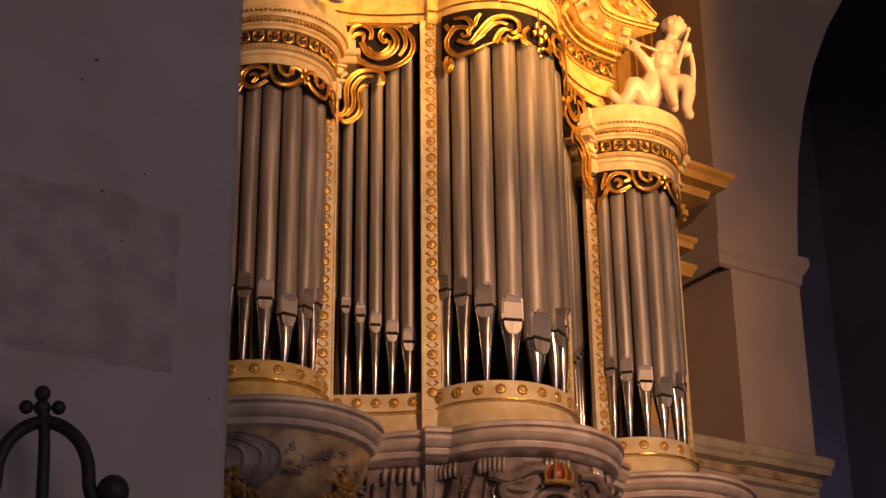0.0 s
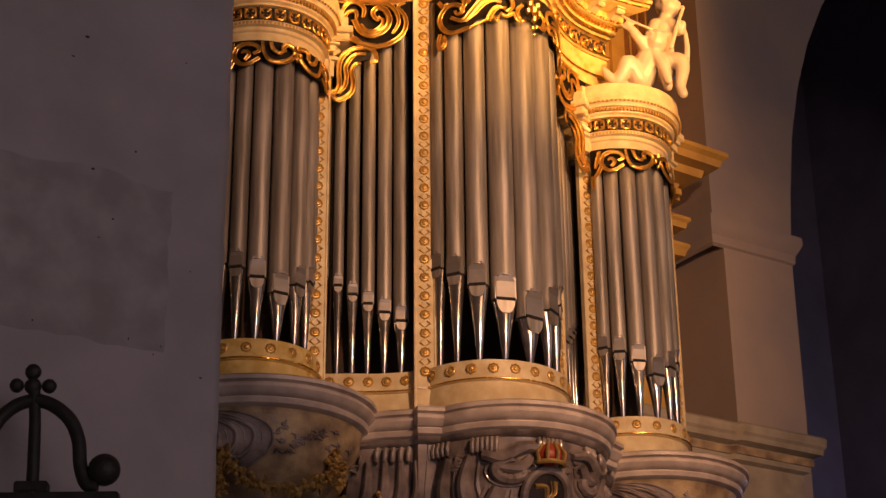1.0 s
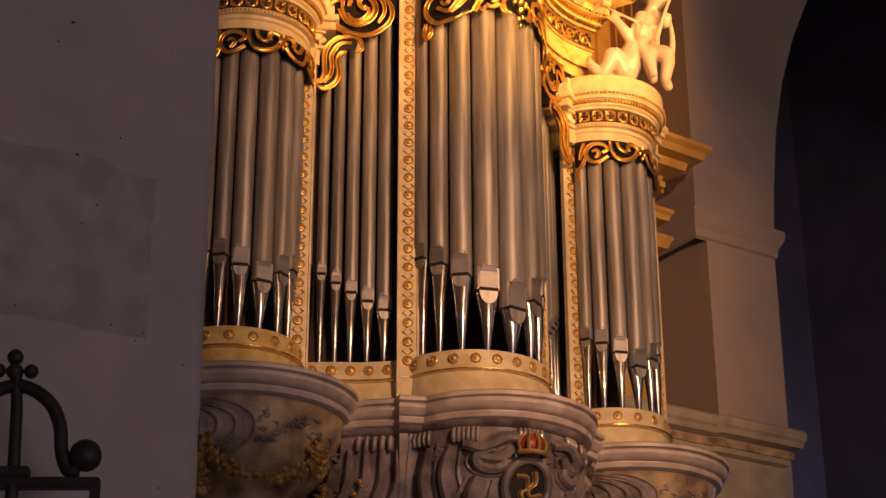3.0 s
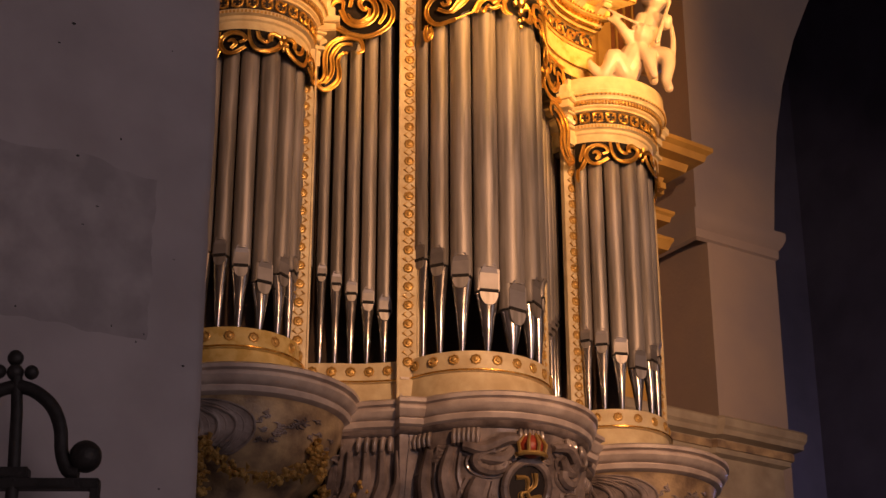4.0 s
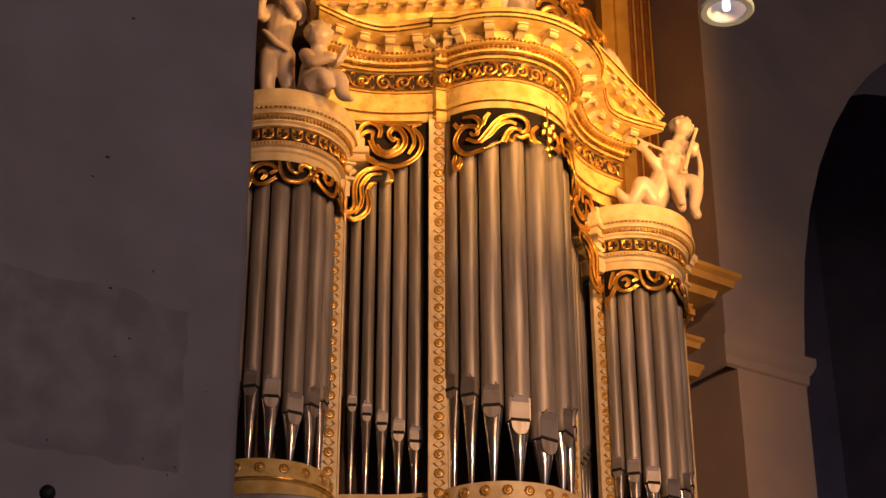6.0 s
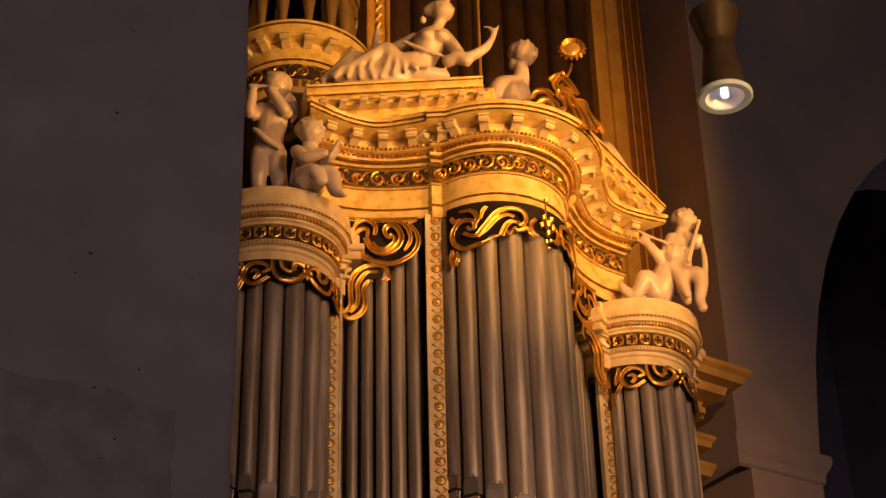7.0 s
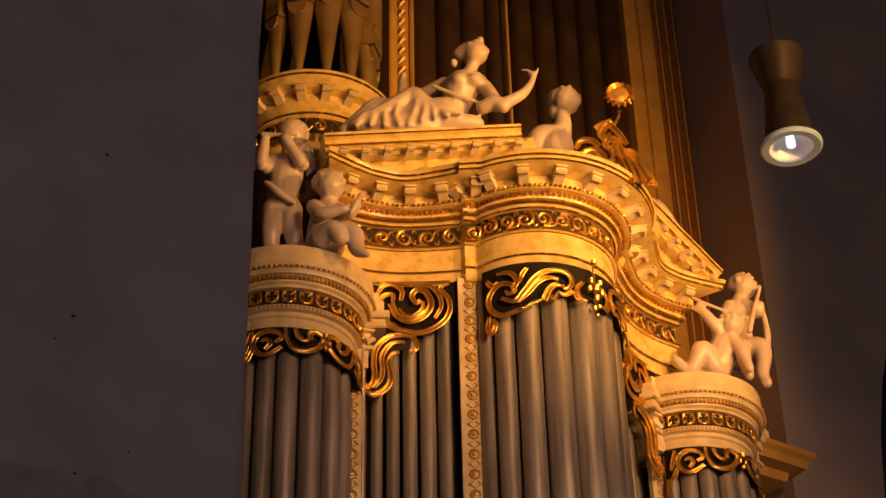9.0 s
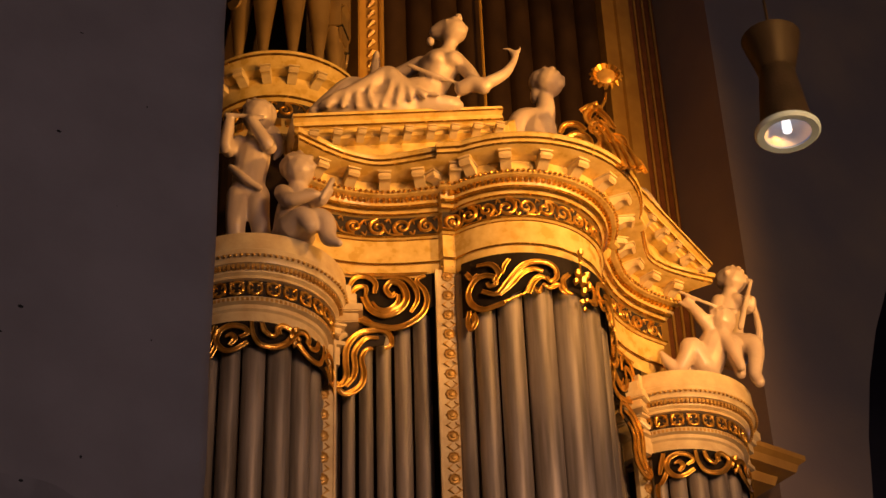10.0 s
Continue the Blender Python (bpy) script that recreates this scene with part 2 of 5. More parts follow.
moulding(bm, inner, outer, [(0.02, 7.76), (0.35, 7.78), (0.4, 7.86), (0.7, 7.90), (1, 7.96), (1, 8.03), (0.02, 8.06)])
structure("impost", bm, WALL, "moulded plaster impost round the pier under the arch", "moulding", smooth=30)

# organ gallery front
bm = bmesh.new()
inner = [(-6, 1.1), (3.36, 1.1), (3.38, 1.06), (4.2, 1.06), (4.2, 4)]
outer = [(-6, 0.94), (3.36, 0.94), (3.40, 0.89), (4.34, 0.89), (4.34, 4)]
moulding(bm, inner, outer, [(0, 3.2), (0.0, 5.64), (0.3, 5.66), (0.35, 5.72), (0.4, 5.78), (0.85, 5.80), (0.88, 5.845), (1.0, 5.87), (1.05, 5.935), (0.9, 5.96), (-3, 5.97)])
gallery = thing("gallery_front", "grey-ochre panelled organ gallery front with a moulded cornice", "balcony", kind="structure")
part("parapet", bm, GREEN, gallery, smooth=30)
bm = bmesh.new()
moulding(bm, mix(inner, outer, 0.0), outer, [(0.0, 5.70), (0.44, 5.705), (0.48, 5.735), (0.44, 5.77), (0.0, 5.773)])
part("cornice_band", bm, OCHRECARVED, gallery, "brown painted hollow of the cornice", smooth=30)
for i in range(6):
    x = 3.76 - 1.15 * i
    bm = bmesh.new()
    for s in (0, 0.07):
        box(bm, x - 0.42 + s, x + 0.42 - s, 1.025 + s * 0.3, 1.12, 4.2 + s, 5.3 - s, 0.012)
    part("panel", bm, GREEN, gallery)

# ---- organ case ----
case = thing("choir_organ_case", "ivory and gilt carved baroque choir organ case on the gallery", "organ case")
C_WALL, C_CORN, C_LEDGE = arc(0, -0.315, 0.52, 8, 172), arc(0, -0.365, 0.785, 4, 176), arc(0, -0.55, 0.69, 2, 178)
F_RIM = spline([(-1.07, 0.05), (-0.93, -0.04), (-0.74, -0.15), (-0.56, -0.31)])
F_LEDGE = spline([(-1.0, -0.40), (-0.92, -0.52), (-0.84, -0.60), (-0.70, -0.72)])
F_WALL = spline([(-1.36, -0.05), (-1.15, -0.07), (-0.95, -0.13), (-0.77, -0.23), (-0.57, -0.37)])
F_CORN = spline([(-1.55, -0.42), (-1.33, -0.39), (-1.15, -0.39), (-0.98, -0.45), (-0.74, -0.69)])


def side_paths(x):
    return arc(x, 0.14, 0.42, 12, 168), arc(x, 0.10, 0.53, 4, 176), arc(x, -0.05, 0.72, -8, 188)


# entablature of the middle bay and the concave fields
ENT = [(-0.25, 8.07), (0, 8.07), (0.0, 8.16), (0.05, 8.17), (0.05, 8.325), (0.12, 8.335), (0.12, 8.35), (0.03, 8.355), (0.03, 8.497), (0.12, 8.50), (0.16, 8.515),
       (0.24, 8.53), (0.28, 8.55), (0.3, 8.58), (0.44, 8.583), (0.48, 8.595), (0.44, 8.605), (0.44, 8.672), (0.97, 8.675), (1.0, 8.68), (1.0, 8.705), (1.07, 8.735), (1.05, 8.75), (-0.25, 8.78)]
PBLOCK_IN = [(-0.575, -0.30), (-0.575, -0.42), (-0.45, -0.46), (-0.43, -0.34)]
PBLOCK_OUT = [(-0.70, -0.50), (-0.78, -0.70), (-0.58, -0.84), (-0.50, -0.70)]
for name, a, b in (("bay_entablature", C_WALL, C_CORN), ("field_entablature", F_WALL, F_CORN), ("field_entablature", mirror(F_WALL), mirror(F_CORN)),
                   ("pilaster_entablature", PBLOCK_IN, PBLOCK_OUT), ("pilaster_entablature", mirror(PBLOCK_IN), mirror(PBLOCK_OUT))):
    bm = bmesh.new()
    moulding(bm, a, b, ENT)
    part(name, bm, IVORYGOLD, case, smooth=35)

# side bays: plate, cornice, frieze
SENT = [(-0.6, 7.46), (0.05, 7.46), (0.05, 7.54), (0.15, 7.55), (0.15, 7.575), (0.36, 7.58), (0.36, 7.605), (0.31, 7.61), (0.31, 7.712), (0.5, 7.714), (0.45, 7.735), (0.6, 7.745), (0.65, 7.785), (0.8, 7.79),
        (0.85, 7.81), (1.0, 7.83), (1.0, 7.86), (0.92, 7.87), (0.90, 7.975), (-0.6, 7.98)]
BASE = [(0.02, 5.34), (0.05, 5.34), (0.06, 5.22), (0.1, 5.215), (0.1, 5.20), (0.05, 5.195), (0.09, 5.08), (0.2, 4.99), (0.9, 4.968), (0.98, 4.962), (1.02, 4.948), (1.02, 4.925), (0.95, 4.916), (0.94, 4.906), (0.985, 4.902), (0.99, 4.885),
        (0.95, 4.86), (0.90, 4.845), (0.855, 4.842), (0.855, 4.832), (0.90, 4.828), (0.875, 4.80), (0.80, 4.785), (0.0, 4.78)]
for x in (-1.534, 1.534):
    a, b, c = side_paths(x)
    bm = bmesh.new()
    moulding(bm, a, b, SENT)
    part("side_entablature", bm, CREAM, case, smooth=35)
    bm = bmesh.new()
    moulding(bm, a, c, BASE[7:])
    part("side_ledge", bm, MARBLED, case, smooth=35)
    bm = bmesh.new()
    moulding(bm, a, c, [(-0.3, 5.33)] + BASE[:8])
    # left band in the golden colour for the ochre light that falls on it
    part("side_band", bm, IVORYGOLD if x < 0 else CREAM, case, smooth=35)
BASEC = [(s, z - 0.03) for s, z in BASE]
for name, a, b in (("bay_ledge", C_WALL, C_LEDGE), ("field_ledge", F_RIM, F_LEDGE), ("field_ledge", mirror(F_RIM), mirror(F_LEDGE))):
    bm = bmesh.new()
    moulding(bm, a, b, BASEC[7:])
    part(name, bm, MARBLED, case, smooth=35)
    bm = bmesh.new()
    moulding(bm, a, b, BASEC[:8])
    part(name.replace("ledge", "band"), bm, CREAM, case, smooth=35)
bl_in, bl_out = [(-0.58, -0.27), (-0.57, -0.36), (-0.45, -0.40), (-0.43, -0.3)], [(-0.78, -0.62), (-0.80, -0.72), (-0.62, -0.80), (-0.58, -0.70)]
for a, b in ((bl_in, bl_out), (mirror(bl_in), mirror(bl_out))):
    bm = bmesh.new()
    moulding(bm, a, b, BASEC)
    part("pilaster_ledge", bm, MARBLED, case, smooth=25)

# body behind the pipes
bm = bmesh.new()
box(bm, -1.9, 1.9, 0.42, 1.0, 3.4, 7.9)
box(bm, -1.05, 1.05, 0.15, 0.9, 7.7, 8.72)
part("case_back", bm, INSIDE, case, "brown case interior, shade behind the pipes put into its colour", smooth=0)
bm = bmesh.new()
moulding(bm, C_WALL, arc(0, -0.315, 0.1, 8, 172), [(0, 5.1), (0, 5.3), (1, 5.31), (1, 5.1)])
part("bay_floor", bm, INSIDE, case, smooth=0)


# ---- posts with rosettes ----
def rosette_mesh(bm):
    lathe(bm, [(0.037, 0), (0.037, 0.007), (0.030, 0.012), (0.024, 0.006), (0.016, 0.007), (0.013, 0.015), (0.004, 0.019)], seg=16)
    for v in bm.verts:
        if 0.02 < math.hypot(v.co.x, v.co.y) and round(math.degrees(math.atan2(v.co.y, v.co.x)) / 22.5) % 2:
            v.co.x, v.co.y = v.co.x * 0.86, v.co.y * 0.86
    bmesh.ops.rotate(bm, verts=bm.verts, matrix=Matrix.Rotation(radians(90), 3, "X"))
    return bm


ROS = part("rosette", rosette_mesh(bmesh.new()), DULLGOLD, case)
first_rosette = [True]


def rosette(parent, m):
    if first_rosette[0]:
        first_rosette[0] = False
        ROS.parent = parent
        ROS.matrix_local = m
        return ROS
    return share("rosette", ROS, m, parent)


def post(x, y, heading, z0, z1, count, first):
    ob = part("post", prism([(-0.073, 0.036), (-0.073, -0.006), (-0.071, -0.009), (-0.060, -0.009), (-0.058, 0), (0.058, 0), (0.060, -0.009), (0.071, -0.009), (0.073, -0.006), (0.073, 0.036)], z0, z1), CREAM, case, smooth=30)
    ob.matrix_local = pose(x, y, 0, 0, 0, heading)
    for i in range(count):
        rosette(ob, pose(0, -0.001, first + 0.1315 * i, 0, 0, 0))
    bm = bmesh.new()
    for i in range(count - 1):
        z = first + 0.1315 * (i + 0.5)
        for s in (-1, 1):
            tube(bm, [(s * 0.004, -0.003, z - 0.022), (s * 0.034, -0.007, z), (s * 0.012, -0.003, z + 0.022)], [0.003, 0.008, 0.003], 5)
    tagged(part("leaf_trail", bm, DULLGOLD, ob), kind="stuff")


for s in (-1, 1):
    post(*((-1.187, -0.083, -17) if s < 0 else (1.15, -0.02, -4)), 5.2, 7.6, 17, 5.41)
    post(s * 1.92, -0.02, 20 * s, 5.2, 7.6, 17, 5.41)
    post(s * 0.548, -0.41, 27 * s, 5.0, 8.1, 23, 5.288)
# rosettes along the bands
for path, n, z in ((C_WALL, 11, 5.25), (F_RIM, 5, 5.25), (mirror(F_RIM), 5, 5.25), (side_paths(-1.534)[0], 8, 5.28), (side_paths(1.534)[0], 8, 5.28)):
    for x, y, h in spots(path, n):
        rosette(case, pose(x, y, z, 0, 0, h) @ pose(0, -0.022, 0))


# ---- pipes ----
def organ_pipe(x, y, z, heading, r, foot, top, dull=False, group="front pipes of the choir organ"):
    """Foot cone, flattened mouth with its lips, and a long cylindrical body."""
    # dull: 1 has shade in its metal colour, 2 has warm light in it
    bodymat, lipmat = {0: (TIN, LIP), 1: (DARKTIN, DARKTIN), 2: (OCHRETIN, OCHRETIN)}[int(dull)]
    label = "brown metal pipe of the great organ, its light put into the colour" if dull else "dull grey tin organ pipe with a flat bright mouth"
    p = thing("organ_pipe", label, "organ pipe", group, m=pose(x, y, z, 0, 0, heading))
    bm = bmesh.new()
    lathe(bm, [(0.012, 0), (0.016, 0.01), (r * 0.61, foot * 0.62), (r * 0.93, foot - 0.01), (r * 0.95, foot)], seg=20)
    for v in bm.verts:
        if v.co.z > foot * 0.6 and v.co.y < 0:
            k = (v.co.z - foot * 0.6) / (foot * 0.4)
            v.co.y *= 1 - 0.32 * k
    part("foot", bm, lipmat, p)
    h = r * 2.0
    bm = bmesh.new()
    lathe(bm, [(r, foot + 0.012), (r, foot + h), (r, foot + h + 0.004), (r, top - z)], seg=24)
    for v in bm.verts:
        if v.co.z < foot + h + 0.001 and v.co.y < -0.3 * r:
            v.co.y = -0.62 * r - 0.05 * r * (0.5 + 0.5 * v.co.x / r)
    part("body", bm, bodymat, p)
    bm = bmesh.new()
    w = 0.74 * r
    vs = [(-w, -0.69 * r, foot + 0.022), (w, -0.69 * r, foot + 0.022), (w, -0.70 * r, foot + 0.8 * h), (0.62 * w, -0.985 * r, foot + h + 0.02), (-0.62 * w, -0.985 * r, foot + h + 0.02), (-w, -0.70 * r, foot + 0.8 * h)]
    vs = [bm.verts.new(v) for v in vs]
    bm.faces.new((vs[0], vs[1], vs[2], vs[5]))
    tip = bmesh.new()
    tip.faces.new([tip.verts.new(v.co) for v in (vs[5], vs[2], vs[3], vs[4])])
    for q in (bm, tip):
        e = bmesh.ops.extrude_face_region(q, geom=q.faces[:])
        for v in e["geom"]:
            if isinstance(v, bmesh.types.BMVert):
                v.co.y += 0.12 * r
    for v in vs[3:5]:
        bm.verts.remove(v)
    part("lip_tip", tip, LIPPLATE if lipmat is LIP else lipmat, p, smooth=25)
    part("upper_lip", bm, LIPPLATE if lipmat is LIP else lipmat, p, smooth=25)
    bm = bmesh.new()
    # solid dark bar in place of the shaded gap between the lips
    box(bm, -0.76 * r, 0.76 * r, -0.78 * r, -0.3 * r, foot + 0.001, foot + 0.021)
    part("mouth_slot", bm, SLOTSHADE, p, smooth=0)
    # flattened lower lip on the foot
    bm = bmesh.new()
    f = bm.faces.new([bm.verts.new((k * w, -y * r, foot - d * r)) for k, y, d in ((-1, 0.72, 0), (1, 0.72, 0), (0.92, 0.71, 0.45), (0.7, 0.70, 0.8), (0.35, 0.68, 1.0), (-0.35, 0.68, 1.0), (-0.7, 0.70, 0.8), (-0.92, 0.71, 0.45))])
    e = bmesh.ops.extrude_face_region(bm, geom=[f])
    for v in e["geom"]:
        if isinstance(v, bmesh.types.BMVert):
            v.co.y += 0.2 * r
    part("lower_lip", bm, bodymat, p, smooth=25)
    return p


def ring(cx, cy, turn, radii, feet, tops, z, wall):
    ang = 0.0
    for k, r in enumerate(radii):
        if k:
            ang += math.degrees((radii[k - 1] + r + 0.012) / (wall - r))
        for s in ((0,) if k == 0 else (-1, 1)):
            a = radians(s * ang + turn)
            q = wall - r
            organ_pipe(cx + q * math.sin(a), cy - q * math.cos(a), z, s * ang + turn, r, feet[k], tops[k])


ring(0, -0.315, 4.7, [0.092, 0.084, 0.073, 0.063, 0.054], [0.33, 0.43, 0.53, 0.62, 0.69], [8.05, 8.05, 8.05, 8.04, 8.04], 5.30, 0.535)
for x in (-1.534, 1.534):
    ring(x, 0.125 if x < 0 else 0.14, 0, [0.068, 0.062, 0.054, 0.046], [0.34, 0.43, 0.50, 0.54], [7.45, 7.45, 7.44, 7.44], 5.33, 0.41 if x < 0 else 0.43)
FEET = [(-1.03, 0.07), (-0.955, 0.01), (-0.873, -0.045), (-0.786, -0.10), (-0.698, -0.168), (-0.61, -0.24)]
for i, (x, y) in enumerate(FEET):
    for s in (1, -1):
        organ_pipe(s * x, y + 0.03, 5.31, -25 * s, 0.033 + 0.0038 * i, 0.70 - 0.068 * i, 7.6 + 0.05 * i)

organ_pipe(1.10, 0.16, 5.31, 25, 0.031, 0.76, 7.55)
organ_pipe(1.165, 0.23, 5.31, 25, 0.030, 0.82, 7.5)


# ---- carved ornament ----
def smooth2(pts, n=None):
    return [tuple(p) for p in spline(pts, n or 6 * (len(pts) - 1))]


def spiral(u, z, r, turns=1.4, start=0.0, sign=1, n=20, squash=1.0):
    """Points of a volute that winds inwards."""
    return [(u + r * (1 - 0.86 * i / n) * math.cos(radians(start) + sign * 2 * math.pi * turns * i / n),
             z + r * (1 - 0.86 * i / n) * math.sin(radians(start) + sign * 2 * math.pi * turns * i / n) * squash) for i in range(n + 1)]


class Plan:
    """Maps a length along a plan line to a place and its outward normal."""

    def __init__(self, path, middle=False):
        self.p = np.array(path)
        self.d = np.r_[0, np.cumsum(np.linalg.norm(np.diff(self.p, axis=0), axis=1))]
        self.off = self.d[-1] / 2 if middle else 0
        self.length = self.d[-1]

    def at(self, u, z, out):
        s = u + self.off
        q = np.array([np.interp(s, self.d, self.p[:, 0]), np.interp(s, self.d, self.p[:, 1])])
        s0, s1 = max(s - 0.02, 0), min(s + 0.02, self.length)
        t = np.array([np.interp(s1, self.d, self.p[:, 0]) - np.interp(s0, self.d, self.p[:, 0]), np.interp(s1, self.d, self.p[:, 1]) - np.interp(s0, self.d, self.p[:, 1])])
        t /= max(np.linalg.norm(t), 1e-6)
        n = np.array([t[1], -t[0]])
        if n[1] > 0:
            n = -n
        return (q[0] + n[0] * out, q[1] + n[1] * out, z)


def stroke(bm, plan, pts, r0, r1, out=0.03, swell=0.0, ridge=True, n=None):
    """A carved tendril along 2D points on a plan line, tapering from r0 to r1, with a fine leaf edge beside it."""
    p = smooth2(pts, n)
    k = len(p) - 1
    w = [r0 + (r1 - r0) * i / k + swell * math.sin(math.pi * i / k) for i in range(k + 1)]
    tube(bm, [plan.at(u, z, out + 0.3 * w[i]) for i, (u, z) in enumerate(p)], w, 7, 1.0)
    if ridge:
        for side in (1, -1):
            q = []
            for i, (u, z) in enumerate(p):
                a, b = p[max(i - 1, 0)], p[min(i + 1, k)]
                dx, dz = b[0] - a[0], b[1] - a[1]
                L = math.hypot(dx, dz) or 1
                q.append(plan.at(u - side * dz / L * w[i] * 0.95, z + side * dx / L * w[i] * 0.95, out - 0.2 * w[i]))
            tube(bm, q, [0.36 * x for x in w], 5)


def acanthus(bm, plan, pts, r0, r1, out=0.03, swell=0.004, n=None):
    """A carved leaf band: two raised lips with a hollow between, a fine vein in the hollow."""
    p = smooth2(pts, n or 8 * (len(pts) - 1))
    k = len(p) - 1
    w = [r0 + (r1 - r0) * i / k + swell * math.sin(math.pi * i / k) for i in range(k + 1)]
    sides = {}
    for side, part_of in ((1, 1.0), (-1, 1.0), (0.15, 0.6)):
        q = []
        for i, (u, z) in enumerate(p):
            a, b = p[max(i - 1, 0)], p[min(i + 1, k)]
            dx, dz = b[0] - a[0], b[1] - a[1]
            L = math.hypot(dx, dz) or 1
            lift = 0.55 * w[i] if part_of == 1.0 else 0.05 * w[i]
            q.append(plan.at(u - side * dz / L * w[i], z + side * dx / L * w[i], out + lift))
        tube(bm, q, [(0.46 if side > 0.5 else 0.34 if side < 0 else 0.22) * x for x in w], 6)
        sides[side] = q
    # the hollow itself
    vs = [[bm.verts.new(a), bm.verts.new(((a[0] + b[0]) / 2, (a[1] + b[1]) / 2 + 0.4 * w[i], (a[2] + b[2]) / 2)), bm.verts.new(b)] for i, (a, b) in enumerate(zip(sides[1], sides[-1]))]
    for a, b in zip(vs, vs[1:]):
        for j in (0, 1):
            bm.faces.new((a[j], a[j + 1], b[j + 1], b[j]))


def ground(plan, top, lower, u0, u1, label="near-black painted ground"):
    """Dark board behind a pipe shade, its lower edge cut to the outline of the leaves."""
    bm = bmesh.new()
    n = 40
    us = [u0 + (u1 - u0) * i / n for i in range(n + 1)]
    lu, lz = [p[0] for p in lower], [p[1] for p in lower]
    loft(bm, [[plan.at(u, z, 0.006) for u, z in zip(us, row)] for row in ([top] * (n + 1), [float(np.interp(u, lu, lz)) for u in us])])
    bmesh.ops.solidify(bm, geom=bm.faces[:], thickness=0.012)
    part("shade_ground", bm, GROUND, case, label, smooth=0)


def gilt_bud(bm, plan, u, z, r, out=0.05):
    tube(bm, [plan.at(u, z + r, out), plan.at(u, z + 0.3 * r, out + 0.6 * r), plan.at(u, z - 0.4 * r, out + 0.5 * r), plan.at(u, z - 1.2 * r, out)], [0.3 * r, r, 0.8 * r, 0.15 * r], 8)


# shade over the middle bay
C_PLAN = Plan(arc(0, -0.315, 0.545, 174, 6), middle=True)
CU = 0.045
HALF = [
    ([(-0.40, 7.735), (-0.51, 7.712), (-0.575, 7.76), (-0.60, 7.838), (-0.572, 7.905), (-0.52, 7.937), (-0.455, 7.92), (-0.44, 7.873), (-0.475, 7.86), (-0.49, 7.89)], 0.012, 0.007),
    ([(-0.52, 7.838), (-0.44, 7.80), (-0.378, 7.87), (-0.317, 7.952), (-0.256, 7.996), (-0.173, 8.01), (-0.113, 7.983), (-0.104, 7.919), (-0.143, 7.882), (-0.16, 7.915)], 0.010, 0.009),
    ([(-0.42, 7.79), (-0.36, 7.845), (-0.30, 7.92), (-0.235, 7.955), (-0.18, 7.945)], 0.006, 0.010),
    ([(-0.272, 7.79), (-0.24, 7.865), (-0.197, 7.904), (-0.155, 7.895)], 0.014, 0.006),
    ([(-0.235, 7.83), (-0.21, 7.80), (-0.19, 7.85)], 0.008, 0.004),
    ([(-0.187, 7.86), (-0.146, 7.838), (-0.094, 7.871), (-0.078, 7.831), (-0.04, 7.815)], 0.009, 0.005),
    ([(-0.60, 7.73), (-0.612, 7.66), (-0.59, 7.605), (-0.56, 7.655), (-0.573, 7.71)], 0.010, 0.007),
    ([(-0.58, 7.70), (-0.575, 7.65), (-0.585, 7.62)], 0.007, 0.004),
    ([(-0.545, 8.02), (-0.46, 8.005), (-0.423, 7.94), (-0.45, 7.885)], 0.007, 0.010),
    ([(-0.61, 7.99), (-0.575, 7.94), (-0.54, 7.965)], 0.010, 0.005),
    ([(-0.36, 8.03), (-0.39, 7.985), (-0.40, 7.93)], 0.008, 0.004),
    ([(-0.023, 7.963), (-0.067, 7.906), (-0.05, 7.838), (-0.004, 7.829)], 0.010, 0.006),
]
bm = bmesh.new()
for pts, r0, r1 in HALF:
    acanthus(bm, C_PLAN, pts, r0, r1)
    acanthus(bm, C_PLAN, [(2 * CU - u, z) for u, z in pts], r0, r1)
for u, z, r in ((0, 8.12, 0.022), (0, 8.05, 0.010), (0.03, 7.97, 0.024), (-0.03, 7.965, 0.024), (0, 7.92, 0.03), (0.045, 7.90, 0.02), (-0.045, 7.905, 0.02), (0.0, 7.85, 0.024), (0.02, 7.80, 0.014), (-0.015, 7.775, 0.018), (0, 7.73, 0.014)):
    gilt_bud(bm, C_PLAN, CU + u, z, r)
tube(bm, [C_PLAN.at(CU, 8.10, 0.05), C_PLAN.at(CU, 7.95, 0.05)], 0.007, 6)
for k in range(8):
    for u in (-0.395 + 0.0145 * k, 2 * CU + 0.395 - 0.0145 * k):
        gilt_bud(bm, C_PLAN, u, 7.737 + 0.0065 * k, 0.009, 0.035)
part("bay_pipe_shade", bm, GOLD, case, "gilt acanthus scrollwork over the pipes")
LOW = [(-0.64, 7.72), (-0.60, 7.71), (-0.51, 7.72), (-0.40, 7.74), (-0.36, 7.80), (-0.27, 7.84), (-0.2, 7.86), (-0.1, 7.87), (CU, 7.86)]
ground(C_PLAN, 8.09, LOW + [(2 * CU - u, z) for u, z in LOW[-2::-1]], -0.66, 0.70)

